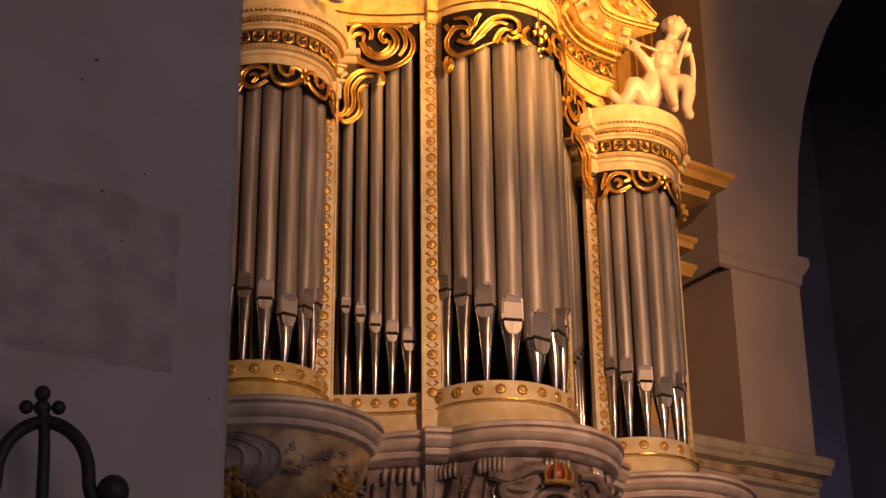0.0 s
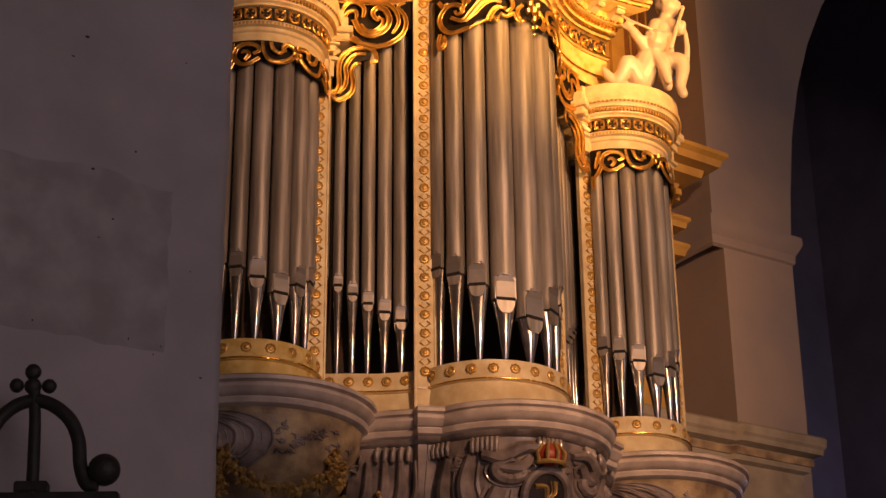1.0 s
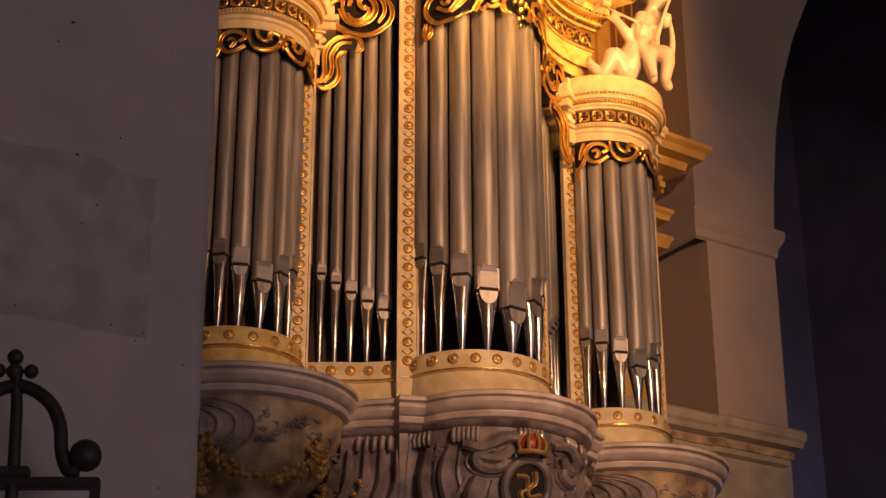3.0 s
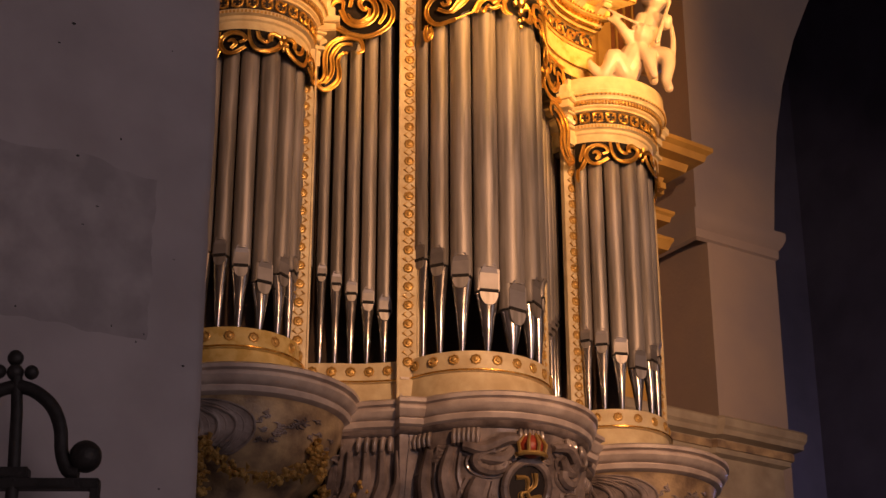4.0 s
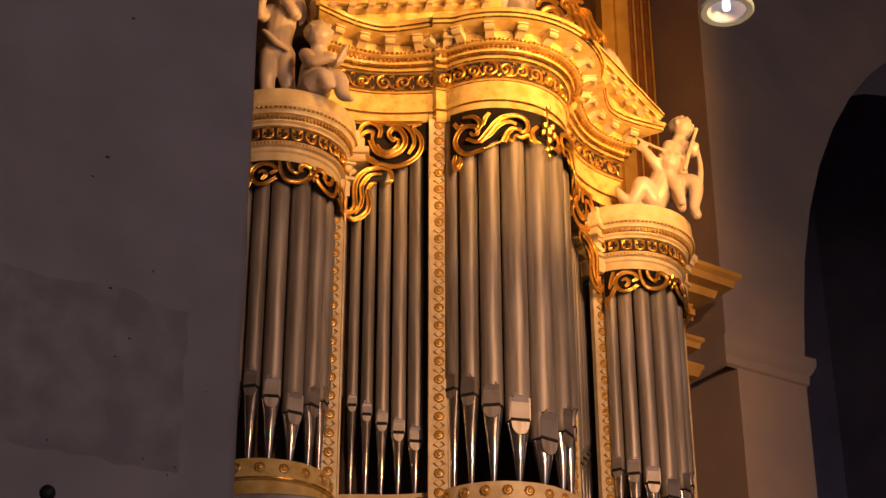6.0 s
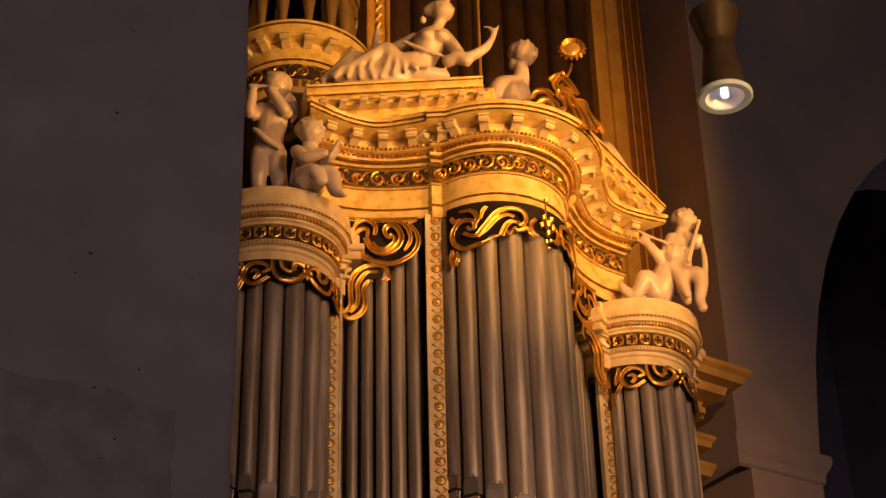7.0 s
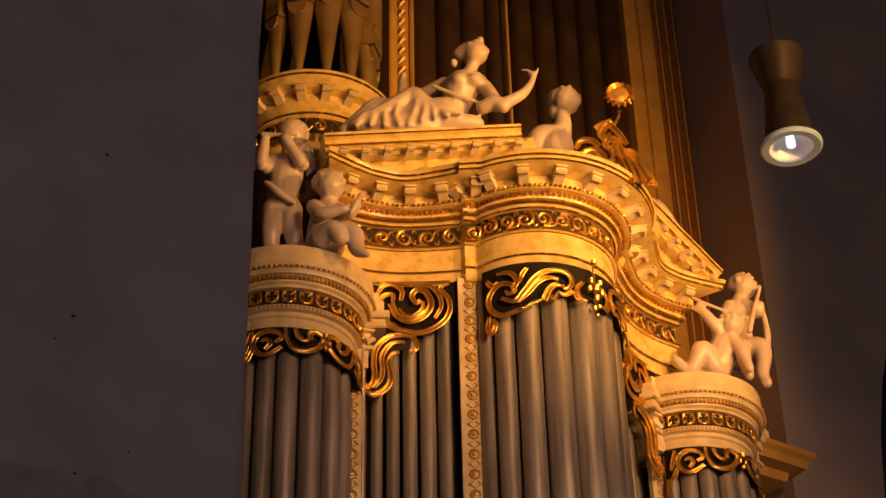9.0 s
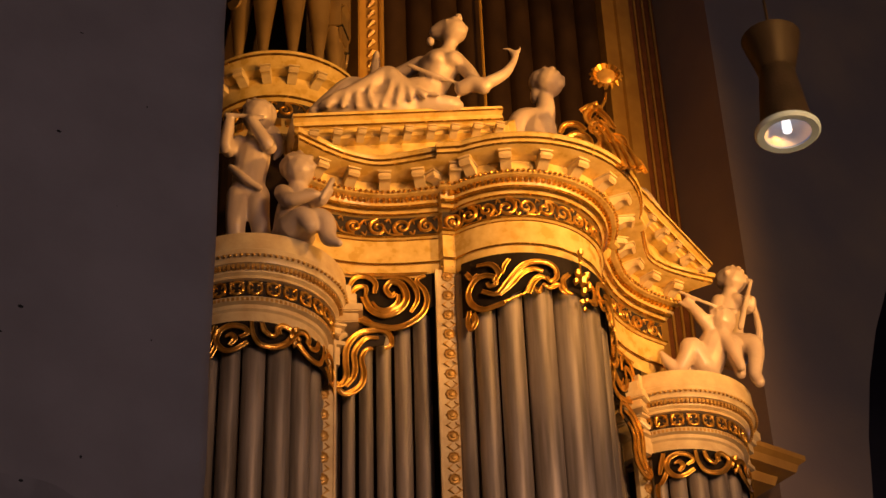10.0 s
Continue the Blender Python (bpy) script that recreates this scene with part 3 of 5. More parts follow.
# shades over the concave fields
FS = [(-1.15, -0.06), (-0.97, -0.11), (-0.78, -0.21), (-0.58, -0.36)]
FIELD = [
    ([(0.58, 8.069), (0.527, 8.036), (0.572, 7.962), (0.586, 7.884), (0.556, 7.803), (0.477, 7.742), (0.387, 7.718), (0.298, 7.732), (0.221, 7.752), (0.15, 7.79)], 0.008, 0.012),
    ([(0.208, 7.929), (0.253, 7.84), (0.336, 7.803), (0.427, 7.844), (0.467, 7.925), (0.435, 8.013), (0.377, 8.032), (0.344, 7.986), (0.376, 7.935), (0.40, 7.96)], 0.016, 0.009),
    ([(0.26, 7.90), (0.30, 7.85), (0.36, 7.845), (0.41, 7.89), (0.42, 7.95)], 0.005, 0.008),
    ([(0.326, 8.064), (0.40, 8.069), (0.47, 8.05), (0.52, 7.98), (0.53, 7.90), (0.49, 7.82)], 0.008, 0.008),
    ([(0.116, 7.981), (0.156, 8.052), (0.227, 8.07), (0.28, 8.024), (0.273, 7.955)], 0.009, 0.010),
    ([(0.13, 7.925), (0.163, 7.984), (0.221, 7.995), (0.221, 7.93)], 0.009, 0.007),
    ([(0.335, 7.58), (0.373, 7.606), (0.367, 7.659), (0.340, 7.694), (0.285, 7.705), (0.208, 7.69), (0.144, 7.644), (0.105, 7.572), (0.099, 7.482), (0.105, 7.396), (0.08, 7.335), (0.041, 7.315)], 0.009, 0.012),
    ([(0.265, 7.584), (0.221, 7.568), (0.195, 7.508), (0.208, 7.42), (0.195, 7.347), (0.144, 7.292), (0.093, 7.272), (0.055, 7.302), (0.065, 7.34)], 0.008, 0.013),
    ([(0.30, 7.655), (0.23, 7.65), (0.185, 7.61), (0.15, 7.54), (0.156, 7.46), (0.144, 7.387), (0.1, 7.325)], 0.008, 0.011),
    ([(0.15, 7.79), (0.208, 7.78), (0.272, 7.746)], 0.010, 0.006),
    ([(0.10, 8.085), (0.59, 8.085)], 0.005, 0.005),
]
FLOW = [(0.0, 7.85), (0.09, 7.84), (0.16, 7.77), (0.25, 7.73), (0.39, 7.71), (0.48, 7.735), (0.56, 7.79), (0.60, 7.86)]
for sgn in (1, -1):
    path = spline(FS) if sgn == 1 else [(-x, y) for x, y in spline(FS)]
    plan = Plan(path)
    bm = bmesh.new()
    for pts, r0, r1 in FIELD:
        acanthus(bm, plan, pts, r0, r1, 0.025)
    part("field_pipe_shade", bm, GOLD, case, "gilt acanthus scroll over the concave field")
    ground(plan, 8.09, FLOW, 0.0, 0.64)
    # dark heart of the lower leaf
    leaf = [(0.075, 7.33), (0.12, 7.30), (0.18, 7.36), (0.19, 7.45), (0.185, 7.53), (0.23, 7.60), (0.33, 7.62), (0.34, 7.67), (0.28, 7.69), (0.2, 7.67), (0.14, 7.62), (0.115, 7.54), (0.115, 7.42)]
    bm = bmesh.new()
    f = bm.faces.new([bm.verts.new(plan.at(u, z, 0.012)) for u, z in leaf])
    e = bmesh.ops.extrude_face_region(bm, geom=[f])
    for v in e["geom"]:
        if isinstance(v, bmesh.types.BMVert):
            v.co.y += 0.012
    bmesh.ops.triangulate(bm, faces=bm.faces[:])
    part("leaf_ground", bm, GROUND, case, "near-black painted ground", smooth=0)

# shades over the side bays
SIDE = [
    ([(-0.211, 7.32), (-0.275, 7.275), (-0.329, 7.277), (-0.368, 7.334), (-0.353, 7.396), (-0.296, 7.424), (-0.235, 7.41), (-0.215, 7.375), (-0.25, 7.35)], 0.009, 0.008),
    ([(-0.30, 7.305), (-0.275, 7.34), (-0.295, 7.371), (-0.325, 7.36)], 0.009, 0.005),
    ([(-0.195, 7.45), (-0.185, 7.369), (-0.148, 7.307), (-0.077, 7.301), (-0.007, 7.345), (0.022, 7.415), (-0.03, 7.445), (-0.06, 7.42), (-0.055, 7.385)], 0.007, 0.012),
    ([(-0.143, 7.446), (-0.126, 7.391), (-0.085, 7.37), (-0.056, 7.40)], 0.009, 0.006),
    ([(-0.37, 7.312), (-0.40, 7.25), (-0.425, 7.235)], 0.010, 0.006),
    ([(-0.38, 7.44), (-0.40, 7.36), (-0.415, 7.30)], 0.008, 0.007),
    ([(-0.43, 7.24), (-0.435, 7.18), (-0.43, 7.13)], 0.009, 0.005),
]
for x, mid in ((-1.534, 0.03), (1.534, 0.06)):
    plan = Plan(arc(x, 0.14, 0.435, 175, 5), middle=True)
    bm = bmesh.new()
    for pts, r0, r1 in SIDE:
        acanthus(bm, plan, pts, r0, r1)
        acanthus(bm, plan, [(2 * mid - u, z) for u, z in pts], r0, r1)
    for u, z, r in ((mid, 7.43, 0.022), (mid - 0.022, 7.38, 0.016), (mid + 0.022, 7.38, 0.016), (mid, 7.345, 0.016)):
        gilt_bud(bm, plan, u, z, r, 0.035)
    part("side_pipe_shade", bm, GOLD, case, "gilt scrollwork over the side pipes")
    SLOW = [(-0.45, 7.25), (-0.40, 7.27), (-0.33, 7.28), (-0.22, 7.31), (-0.15, 7.31), (-0.07, 7.31), (0, 7.35), (mid, 7.37)]
    ground(plan, 7.47, SLOW + [(2 * mid - u, z) for u, z in SLOW[-2::-1]], -0.46, 0.52)


# friezes: scrolls on a dark ground
def frieze(a, b, s, z0, z1, count, rings=False):
    path = mix(a, b, s)
    plan = Plan(path)
    bm = bmesh.new()
    loft(bm, [[plan.at(plan.length * i / 30, z, 0.002) for i in range(31)] for z in (z0, z1)])
    part("frieze_ground", bm, GROUND, case, "near-black painted frieze ground", smooth=0)
    bm = bmesh.new()
    h, m, st = z1 - z0, (z0 + z1) / 2, plan.length / count
    for i in range(count):
        u = st * (i + 0.5)
        sg = 1 if i % 2 else -1
        if rings:
            pts = [(u + 0.36 * h * math.cos(t * math.pi / 6), m + 0.40 * h * math.sin(t * math.pi / 6)) for t in range(13)]
            stroke(bm, plan, pts, 0.008, 0.008, out=0.004, ridge=False, n=24)
            for t in (45, 135, 225, 315):
                c, q = math.cos(radians(t)), math.sin(radians(t))
                stroke(bm, plan, [(u + 0.5 * h * c, m + 0.5 * h * q), (u + 0.15 * h * c, m + 0.15 * h * q)], 0.010, 0.004, out=0.004, ridge=False)
            continue
        jit = 1 + 0.12 * math.sin(i * 2.3)
        stroke(bm, plan, spiral(u, m, 0.40 * h * jit, 1.5, 90 * sg, sg), 0.010, 0.005, out=0.006)
        stroke(bm, plan, [(u - 0.55 * st, m + sg * 0.35 * h), (u - 0.3 * st, m + sg * 0.42 * h), (u, m + sg * 0.40 * h)], 0.005, 0.009, out=0.006, ridge=False)
        stroke(bm, plan, [(u + 0.25 * st, m - sg * 0.1 * h), (u + 0.42 * st, m - sg * 0.35 * h), (u + 0.5 * st, m - sg * 0.1 * h)], 0.009, 0.003, out=0.006, ridge=False)
        stroke(bm, plan, [(u + 0.3 * st, m + sg * 0.3 * h), (u + 0.45 * st, m + sg * 0.42 * h), (u + 0.52 * st, m + sg * 0.2 * h)], 0.008, 0.003, out=0.006, ridge=False)
    part("frieze_scroll", bm, GOLD, case, "gilt running scroll")


frieze(C_WALL, C_CORN, 0.035, 8.357, 8.495, 13)
frieze(F_WALL, F_CORN, 0.035, 8.357, 8.495, 6)
frieze(mirror(F_WALL), mirror(F_CORN), 0.035, 8.357, 8.495, 6)
frieze(PBLOCK_IN[1:3], PBLOCK_OUT[1:3], 0.035, 8.357, 8.495, 1)
for x in (-1.534, 1.534):
    a, b, c = side_paths(x)
    frieze(a, b, 0.33, 7.612, 7.712, 13, rings=True)


# courses of beads and dentils
def course(name, a, b, s, z, step, size, mat, round_=False):
    path = mix(a, b, s)
    plan = Plan(path)
    bm = bmesh.new()
    n = int(plan.length / step)
    for x, y, h in spots(path, n):
        m = pose(x, y, z, 0, 0, h)
        if round_:
            g = bmesh.ops.create_icosphere(bm, subdivisions=1, radius=size[0])["verts"]
            for v in g:
                v.co = m @ v.co
        else:
            w, d, t = size
            box(bm, -w / 2, w / 2, -d, 0.01, -t / 2, t / 2, 0, m)
    tagged(part(name, bm, mat, case, smooth=60 if round_ else 0), kind="stuff")


def gilt_line(a, b, s, z, t=0.007):
    """A thin gilded bead along a moulding."""
    bm = bmesh.new()
    tube(bm, [(x, y, z) for x, y in mix(a, b, s)], t, 6)
    part("gilt_line", bm, GILT, case)


SETS = ((C_WALL, C_CORN), (F_WALL, F_CORN), (mirror(F_WALL), mirror(F_CORN)), (PBLOCK_IN[1:3], PBLOCK_OUT[1:3]))
for a, b in SETS:
    course("bead_course", a, b, 0.49, 8.595, 0.032, (0.0125,), GILT, True)
    course("dentil_course", a, b, 0.30, 8.567, 0.034, (0.019, 0.018, 0.026), GILT)
    gilt_line(a, b, 0.22, 8.532, 0.016)
    gilt_line(a, b, 0.125, 8.502, 0.006)
    gilt_line(a, b, 0.12, 8.343, 0.008)
    gilt_line(a, b, 0.045, 8.165, 0.006)
    gilt_line(a, b, 1.03, 8.712, 0.007)
    gilt_line(a, b, 0.99, 8.682, 0.007)
    gilt_line(a, b, 0.31, 8.586, 0.006)
    gilt_line(a, b, 0.06, 8.328, 0.005)
for x in (-1.534, 1.534):
    a, b, c = side_paths(x)
    course("bead_course", a, b, 0.98, 7.822, 0.032, (0.011,), DULLGOLD, True)
    course("dentil_course", a, b, 0.70, 7.768, 0.026, (0.015, 0.012, 0.026), DULLGOLD)
    course("dentil_course", a, b, 0.31, 7.592, 0.026, (0.015, 0.010, 0.02), DULLGOLD)
    gilt_line(a, b, 0.06, 7.463, 0.005)
    gilt_line(a, c, 0.11, 5.208, 0.006)
for a, b in ((C_WALL, C_LEDGE), (F_RIM, F_LEDGE), (mirror(F_RIM), mirror(F_LEDGE))):
    gilt_line(a, b, 0.11, 5.178, 0.006)


def modillion_mesh(bm):
    prof = [(0.0, 0.0), (-0.10, 0.0), (-0.115, -0.010), (-0.115, -0.03), (-0.10, -0.042), (-0.075, -0.036), (-0.055, -0.04), (-0.03, -0.055), (0.0, -0.06)]
    rows = [[(x, y, z) for y, z in prof] for x in (-0.030, -0.026, 0.026, 0.030)]
    vs = loft(bm, rows)
    bm.faces.new(vs[0])
    bm.faces.new(vs[-1][::-1])
    box(bm, -0.036, 0.036, -0.12, 0.0, -0.002, 0.008)
    tube(bm, [(-0.034, -0.10, -0.024), (0.034, -0.10, -0.024)], 0.014, 8)
    return bm


MOD = part("modillion", modillion_mesh(bmesh.new()), CREAM, case)
used = [False]
for a, b, n in ((C_WALL, C_CORN, 9), (F_WALL, F_CORN, 4), (mirror(F_WALL), mirror(F_CORN), 4), (PBLOCK_IN[1:3], PBLOCK_OUT[1:3], 1)):
    for x, y, h in spots(mix(a, b, 0.44), n):
        m = pose(x, y, 8.666, 0, 0, h) @ Matrix.Scale(1.08, 4)
        if used[0]:
            share("modillion", MOD, m, case)
        else:
            used[0] = True
            MOD.matrix_local = m

# corner blocks of the side entablatures over their posts, and a scrolled bracket at the outer side
for s in (-1, 1):
    for x in (1.15, 1.92):
        bm = bmesh.new()
        w = 0.075
        moulding(bm, [(-w, 0.2), (-w, -0.05), (w, -0.05), (w, 0.2)], [(-w - 0.1, 0.2), (-w - 0.1, -0.15), (w + 0.1, -0.15), (w + 0.1, 0.2)],
                 [(-0.6, 7.46), (0, 7.46), (0, 7.575), (0.25, 7.58), (0.25, 7.605), (0.06, 7.61), (0.06, 7.70), (0.3, 7.705), (0.3, 7.755), (0.5, 7.765), (0.5, 7.795), (0.75, 7.81), (0.75, 7.86), (0.5, 7.87), (0.5, 7.975), (-0.6, 7.98)])
        ob = part("corner_block", bm, CREAM, case)
        ob.matrix_local = pose(s * x, -0.03, 0, 0, 0, s * (12 if x < 1.5 else 25))
        bm = bmesh.new()
        flat = Plan([(-0.05, -0.062), (0.05, -0.062)], middle=True)
        for t in range(4):
            stroke(bm, flat, [(0.03 * math.cos(t * 1.57 + 0.8), 7.655 + 0.03 * math.sin(t * 1.57 + 0.8)), (0.008, 7.655)], 0.009, 0.004, out=0.0, ridge=False)
        part("block_rosette", bm, GOLD, ob)
# small lobed brackets where the fields meet the side bays
    bm = bmesh.new()
    for z0, z1, o in ((7.72, 7.78, 0.03), (7.78, 7.83, 0.055), (7.83, 7.92, 0.02)):
        box(bm, -0.08 - o, 0.08 + o, -0.10 - o, 0.1, z0, z1, 0.006)
    tube(bm, [(-0.03, -0.08, 7.66), (0.0, -0.12, 7.62), (0.03, -0.08, 7.66), (0.0, -0.06, 7.70), (-0.03, -0.08, 7.66)], 0.02, 7)
    ob = part("field_bracket", bm, CREAM, case)
    ob.matrix_local = pose(s * 1.05, -0.02, 0, 0, 0, -30 * -s)


# ---- broken pediment ----
def beam(bm, p0, p1, section):
    """A straight moulding from p0 to p1; section rows are (outwards, up)."""
    p0, p1 = Vector(p0), Vector(p1)
    d = (p1 - p0).normalized()
    o = Vector((d.y, -d.x, 0)).normalized()
    if o.y > 0:
        o = -o
    up = o.cross(d)
    up = up if up.z > 0 else -up
    vs = loft(bm, [[p + o * a + up * b for a, b in section] for p in (p0, p1)], True)
    bm.faces.new(vs[0])
    bm.faces.new(vs[1][::-1])
    return o, up, d


SECTION = [(-0.30, -0.01), (-0.02, -0.01), (-0.02, 0.015), (0.0, 0.02), (0.0, 0.045), (0.025, 0.05), (0.025, 0.085), (0.055, 0.10), (0.06, 0.125), (-0.30, 0.135)]
for s in (-1, 1):
    p0, p1 = Vector((s * 1.54, -0.36, 8.735)), Vector((s * 0.32, -0.76, 9.01))
    bm = bmesh.new()
    o, up, d = beam(bm, p0, p1, SECTION)
    q1 = p1 + Vector((s * -0.10, 0.10, -0.10))
    beam(bm, p1 - d * 0.01 + o * 0.002, q1, SECTION)
    # tympanum under the rake
    v = [bm.verts.new(p) for p in (p0 - o * 0.10, p1 - o * 0.10, Vector((p1.x, p1.y, 8.72)) - o * 0.10)]
    f = bm.faces.new(v)
    e = bmesh.ops.extrude_face_region(bm, geom=[f])
    for w in e["geom"]:
        if isinstance(w, bmesh.types.BMVert):
            w.co -= o * 0.18
    part("pediment", bm, IVORYGOLD, case, smooth=30)
    n = 9
    for i in range(n):
        q = p0.lerp(p1, (i + 0.7) / n) - o * 0.02 - up * 0.005
        h = math.degrees(math.atan2(o.x, -o.y))
        share("modillion", MOD, pose(*q, 0, 0, h) @ Matrix.Scale(0.75, 4), case)
    bm = bmesh.new()
    tube(bm, [p0 + o * 0.03 + up * 0.048, p1 + o * 0.03 + up * 0.048], 0.006, 6)
    tube(bm, [p0 + o * 0.06 + up * 0.1, p1 + o * 0.06 + up * 0.1], 0.005, 6)
    part("gilt_line", bm, GILT, case)

# ---- gilt cresting with a sunflower over the middle bay ----
crest = thing("cresting", "gilt carved cresting of scrolls and ribbons with a sunflower finial", "ornament", m=pose(-0.02, -0.88, 8.755, 0, 0, -32) @ Matrix.Scale(1.15, 4))
flatp = Plan([(-1, 0), (1, 0)], middle=True)
bm = bmesh.new()
for pts, r0, r1 in (
        (spiral(0.10, 0.13, 0.085, 1.6, 200, 1), 0.020, 0.008), ([(-0.02, 0.02), (0.04, 0.045), (0.12, 0.03), (0.20, 0.06), (0.24, 0.14), (0.21, 0.21)], 0.012, 0.018),
        ([(0.20, 0.30), (0.25, 0.22), (0.31, 0.12), (0.37, 0.02), (0.42, -0.07)], 0.012, 0.018), ([(0.23, 0.28), (0.27, 0.16), (0.28, 0.03)], 0.012, 0.018),
        ([(0.14, 0.34), (0.20, 0.37), (0.26, 0.31), (0.31, 0.22)], 0.014, 0.010), ([(0.20, 0.24), (0.17, 0.30), (0.20, 0.36), (0.24, 0.39)], 0.012, 0.016),
        (spiral(0.22, 0.22, 0.05, 1.2, 0, 1), 0.014, 0.007), ([(0.33, 0.12), (0.36, 0.08), (0.385, -0.02)], 0.008, 0.014), ([(0.28, 0.18), (0.34, 0.16), (0.37, 0.08)], 0.010, 0.008),
        ([(0.02, 0.20), (0.05, 0.25), (0.11, 0.25), (0.15, 0.21)], 0.010, 0.014), ([(0.36, 0.04), (0.41, 0.0), (0.45, -0.08)], 0.012, 0.008)):
    acanthus(bm, flatp, pts, r0, r1, out=0.02)
# low leaf chain creeping along the cornice
for k in range(6):
    u = -0.32 + 0.055 * k
    acanthus(bm, flatp, [(u, 0.0), (u + 0.02, 0.035 + 0.012 * (k % 2)), (u + 0.055, 0.04), (u + 0.07, 0.015)], 0.009, 0.012, out=0.02)
# flutes of the gilt ribbon hanging at the end
for k in range(4):
    u = 0.25 + 0.04 * k
    stroke(bm, flatp, [(u, 0.13 - 0.02 * k), (u + 0.03, 0.05 - 0.02 * k), (u + 0.05, -0.06)], 0.010, 0.016, out=0.045)
part("scrollwork", bm, GOLD, crest)
bm = bmesh.new()
tube(bm, [(0.22, 0, 0.30), (0.25, 0, 0.38), (0.28, 0, 0.44), (0.29, 0.02, 0.50)], [0.012, 0.010, 0.009, 0.009], 7)
part("stem", bm, GOLD, crest)
bm = bmesh.new()
lathe(bm, [(0.055, -0.012), (0.058, 0.004), (0.04, 0.016), (0.01, 0.02)], seg=14)
bmesh.ops.transform(bm, matrix=pose(0.295, -0.02, 0.585, 90, 0, 0), verts=bm.verts)
flower = part("flower", bm, DULLGOLD, crest)
bm = bmesh.new()
for i in range(15):
    a = 2 * math.pi * i / 15
    c, q = math.cos(a), math.sin(a)
    tube(bm, [(0.295 + 0.05 * c, -0.02, 0.585 + 0.05 * q), (0.295 + 0.072 * c, -0.035, 0.585 + 0.072 * q), (0.295 + 0.09 * c, -0.02, 0.585 + 0.09 * q)], [0.008, 0.017, 0.006], 6)
part("petals", bm, GOLD, flower)


# ---- carved figures: plain shapes ----
def figure(name, label, m, limbs, blobs, voxel=0.008, hair=26):
    bm = bmesh.new()
    # curls over the crown and back of the head, whose place is the first blob
    (hx, hy, hz), hr = blobs[0]
    curls = random.Random(len(label))
    for k in range(hair):
        a, e = curls.uniform(0, 2 * math.pi), curls.uniform(0.05, 1.5)
        d = Vector((math.cos(a) * math.cos(e) - 0.3, math.sin(a) * math.cos(e) + 0.2, math.sin(e))).normalized()
        q = curls.uniform(0.014, 0.024)
        blobs = blobs + [((hx + d.x * hr[0] * 0.95, hy + d.y * hr[1] * 0.95, hz + d.z * hr[2] * 0.95), (q, q, q))]
    plump = 1.04 if name == "putto_statue" else 1.0
    for pts, radii in limbs:
        n = 5 * (len(pts) - 1)
        line = spline([(*p, r) for p, r in zip(pts, radii)], n)
        tube(bm, [q[:3] for q in line], [max(q[3], 0.008) * (plump if q[3] > 0.025 else 1) for q in line], 14)
        # rounded ends
        for q in (line[0], line[-1]):
            for v in bmesh.ops.create_icosphere(bm, subdivisions=2, radius=max(q[3], 0.008))["verts"]:
                v.co += Vector(q[:3])
    for (x, y, z), r in blobs:
        g = bmesh.ops.create_icosphere(bm, subdivisions=2, radius=1)["verts"]
        for v in g:
            v.co = Vector((x + v.co.x * r[0], y + v.co.y * r[1], z + v.co.z * r[2]))
    ob = part(name, bm, STATUE)
    ob.matrix_world = m
    mod = ob.modifiers.new("remesh", "REMESH")
    mod.mode, mod.voxel_size, mod.use_smooth_shade = "VOXEL", voxel, True
    sm = ob.modifiers.new("smooth", "SMOOTH")
    sm.factor, sm.iterations = 0.5, 6
    return tagged(ob, label, "statue")


TURN = -32.7
# putto sitting upright with a reed pipe
figure("putto_statue", "white glazed putto statue sitting upright with a reed pipe", pose(1.534, -0.15, 7.98, 0, 0, TURN),
       [([(0.33, -0.01, 0.79), (0.29, 0, 0.70), (0.27, 0.01, 0.60), (0.26, 0.02, 0.45), (0.27, 0.02, 0.32)], [0.05, 0.06, 0.10, 0.10, 0.105]),
        ([(0.30, -0.03, 0.33), (0.38, -0.08, 0.30), (0.40, -0.09, 0.22), (0.375, -0.09, 0.08), (0.39, -0.12, -0.01)], [0.075, 0.068, 0.055, 0.042, 0.035]),
        ([(0.25, -0.04, 0.32), (0.24, -0.14, 0.26), (0.25, -0.15, 0.16), (0.27, -0.15, 0.04)], [0.072, 0.062, 0.05, 0.035]),
        ([(0.34, -0.03, 0.68), (0.40, -0.08, 0.58), (0.42, -0.12, 0.62)], [0.05, 0.042, 0.03]), ([(0.22, -0.02, 0.68), (0.18, -0.08, 0.55), (0.28, -0.16, 0.50)], [0.05, 0.042, 0.03]),
        ([(0.44, -0.1, 0.78), (0.37, -0.14, 0.58), (0.31, -0.17, 0.38)], [0.014, 0.018, 0.022]), ([(0.45, -0.02, 0.62), (0.46, -0.02, 0.45), (0.43, -0.02, 0.26)], [0.02, 0.024, 0.03])],
       [((0.34, -0.02, 0.84), (0.088, 0.09, 0.10)), ((0.31, 0.01, 0.87), (0.088, 0.09, 0.085)), ((0.44, -0.05, 0.81), (0.026, 0.026, 0.022)), ((0.27, 0.03, 0.28), (0.12, 0.11, 0.09))])
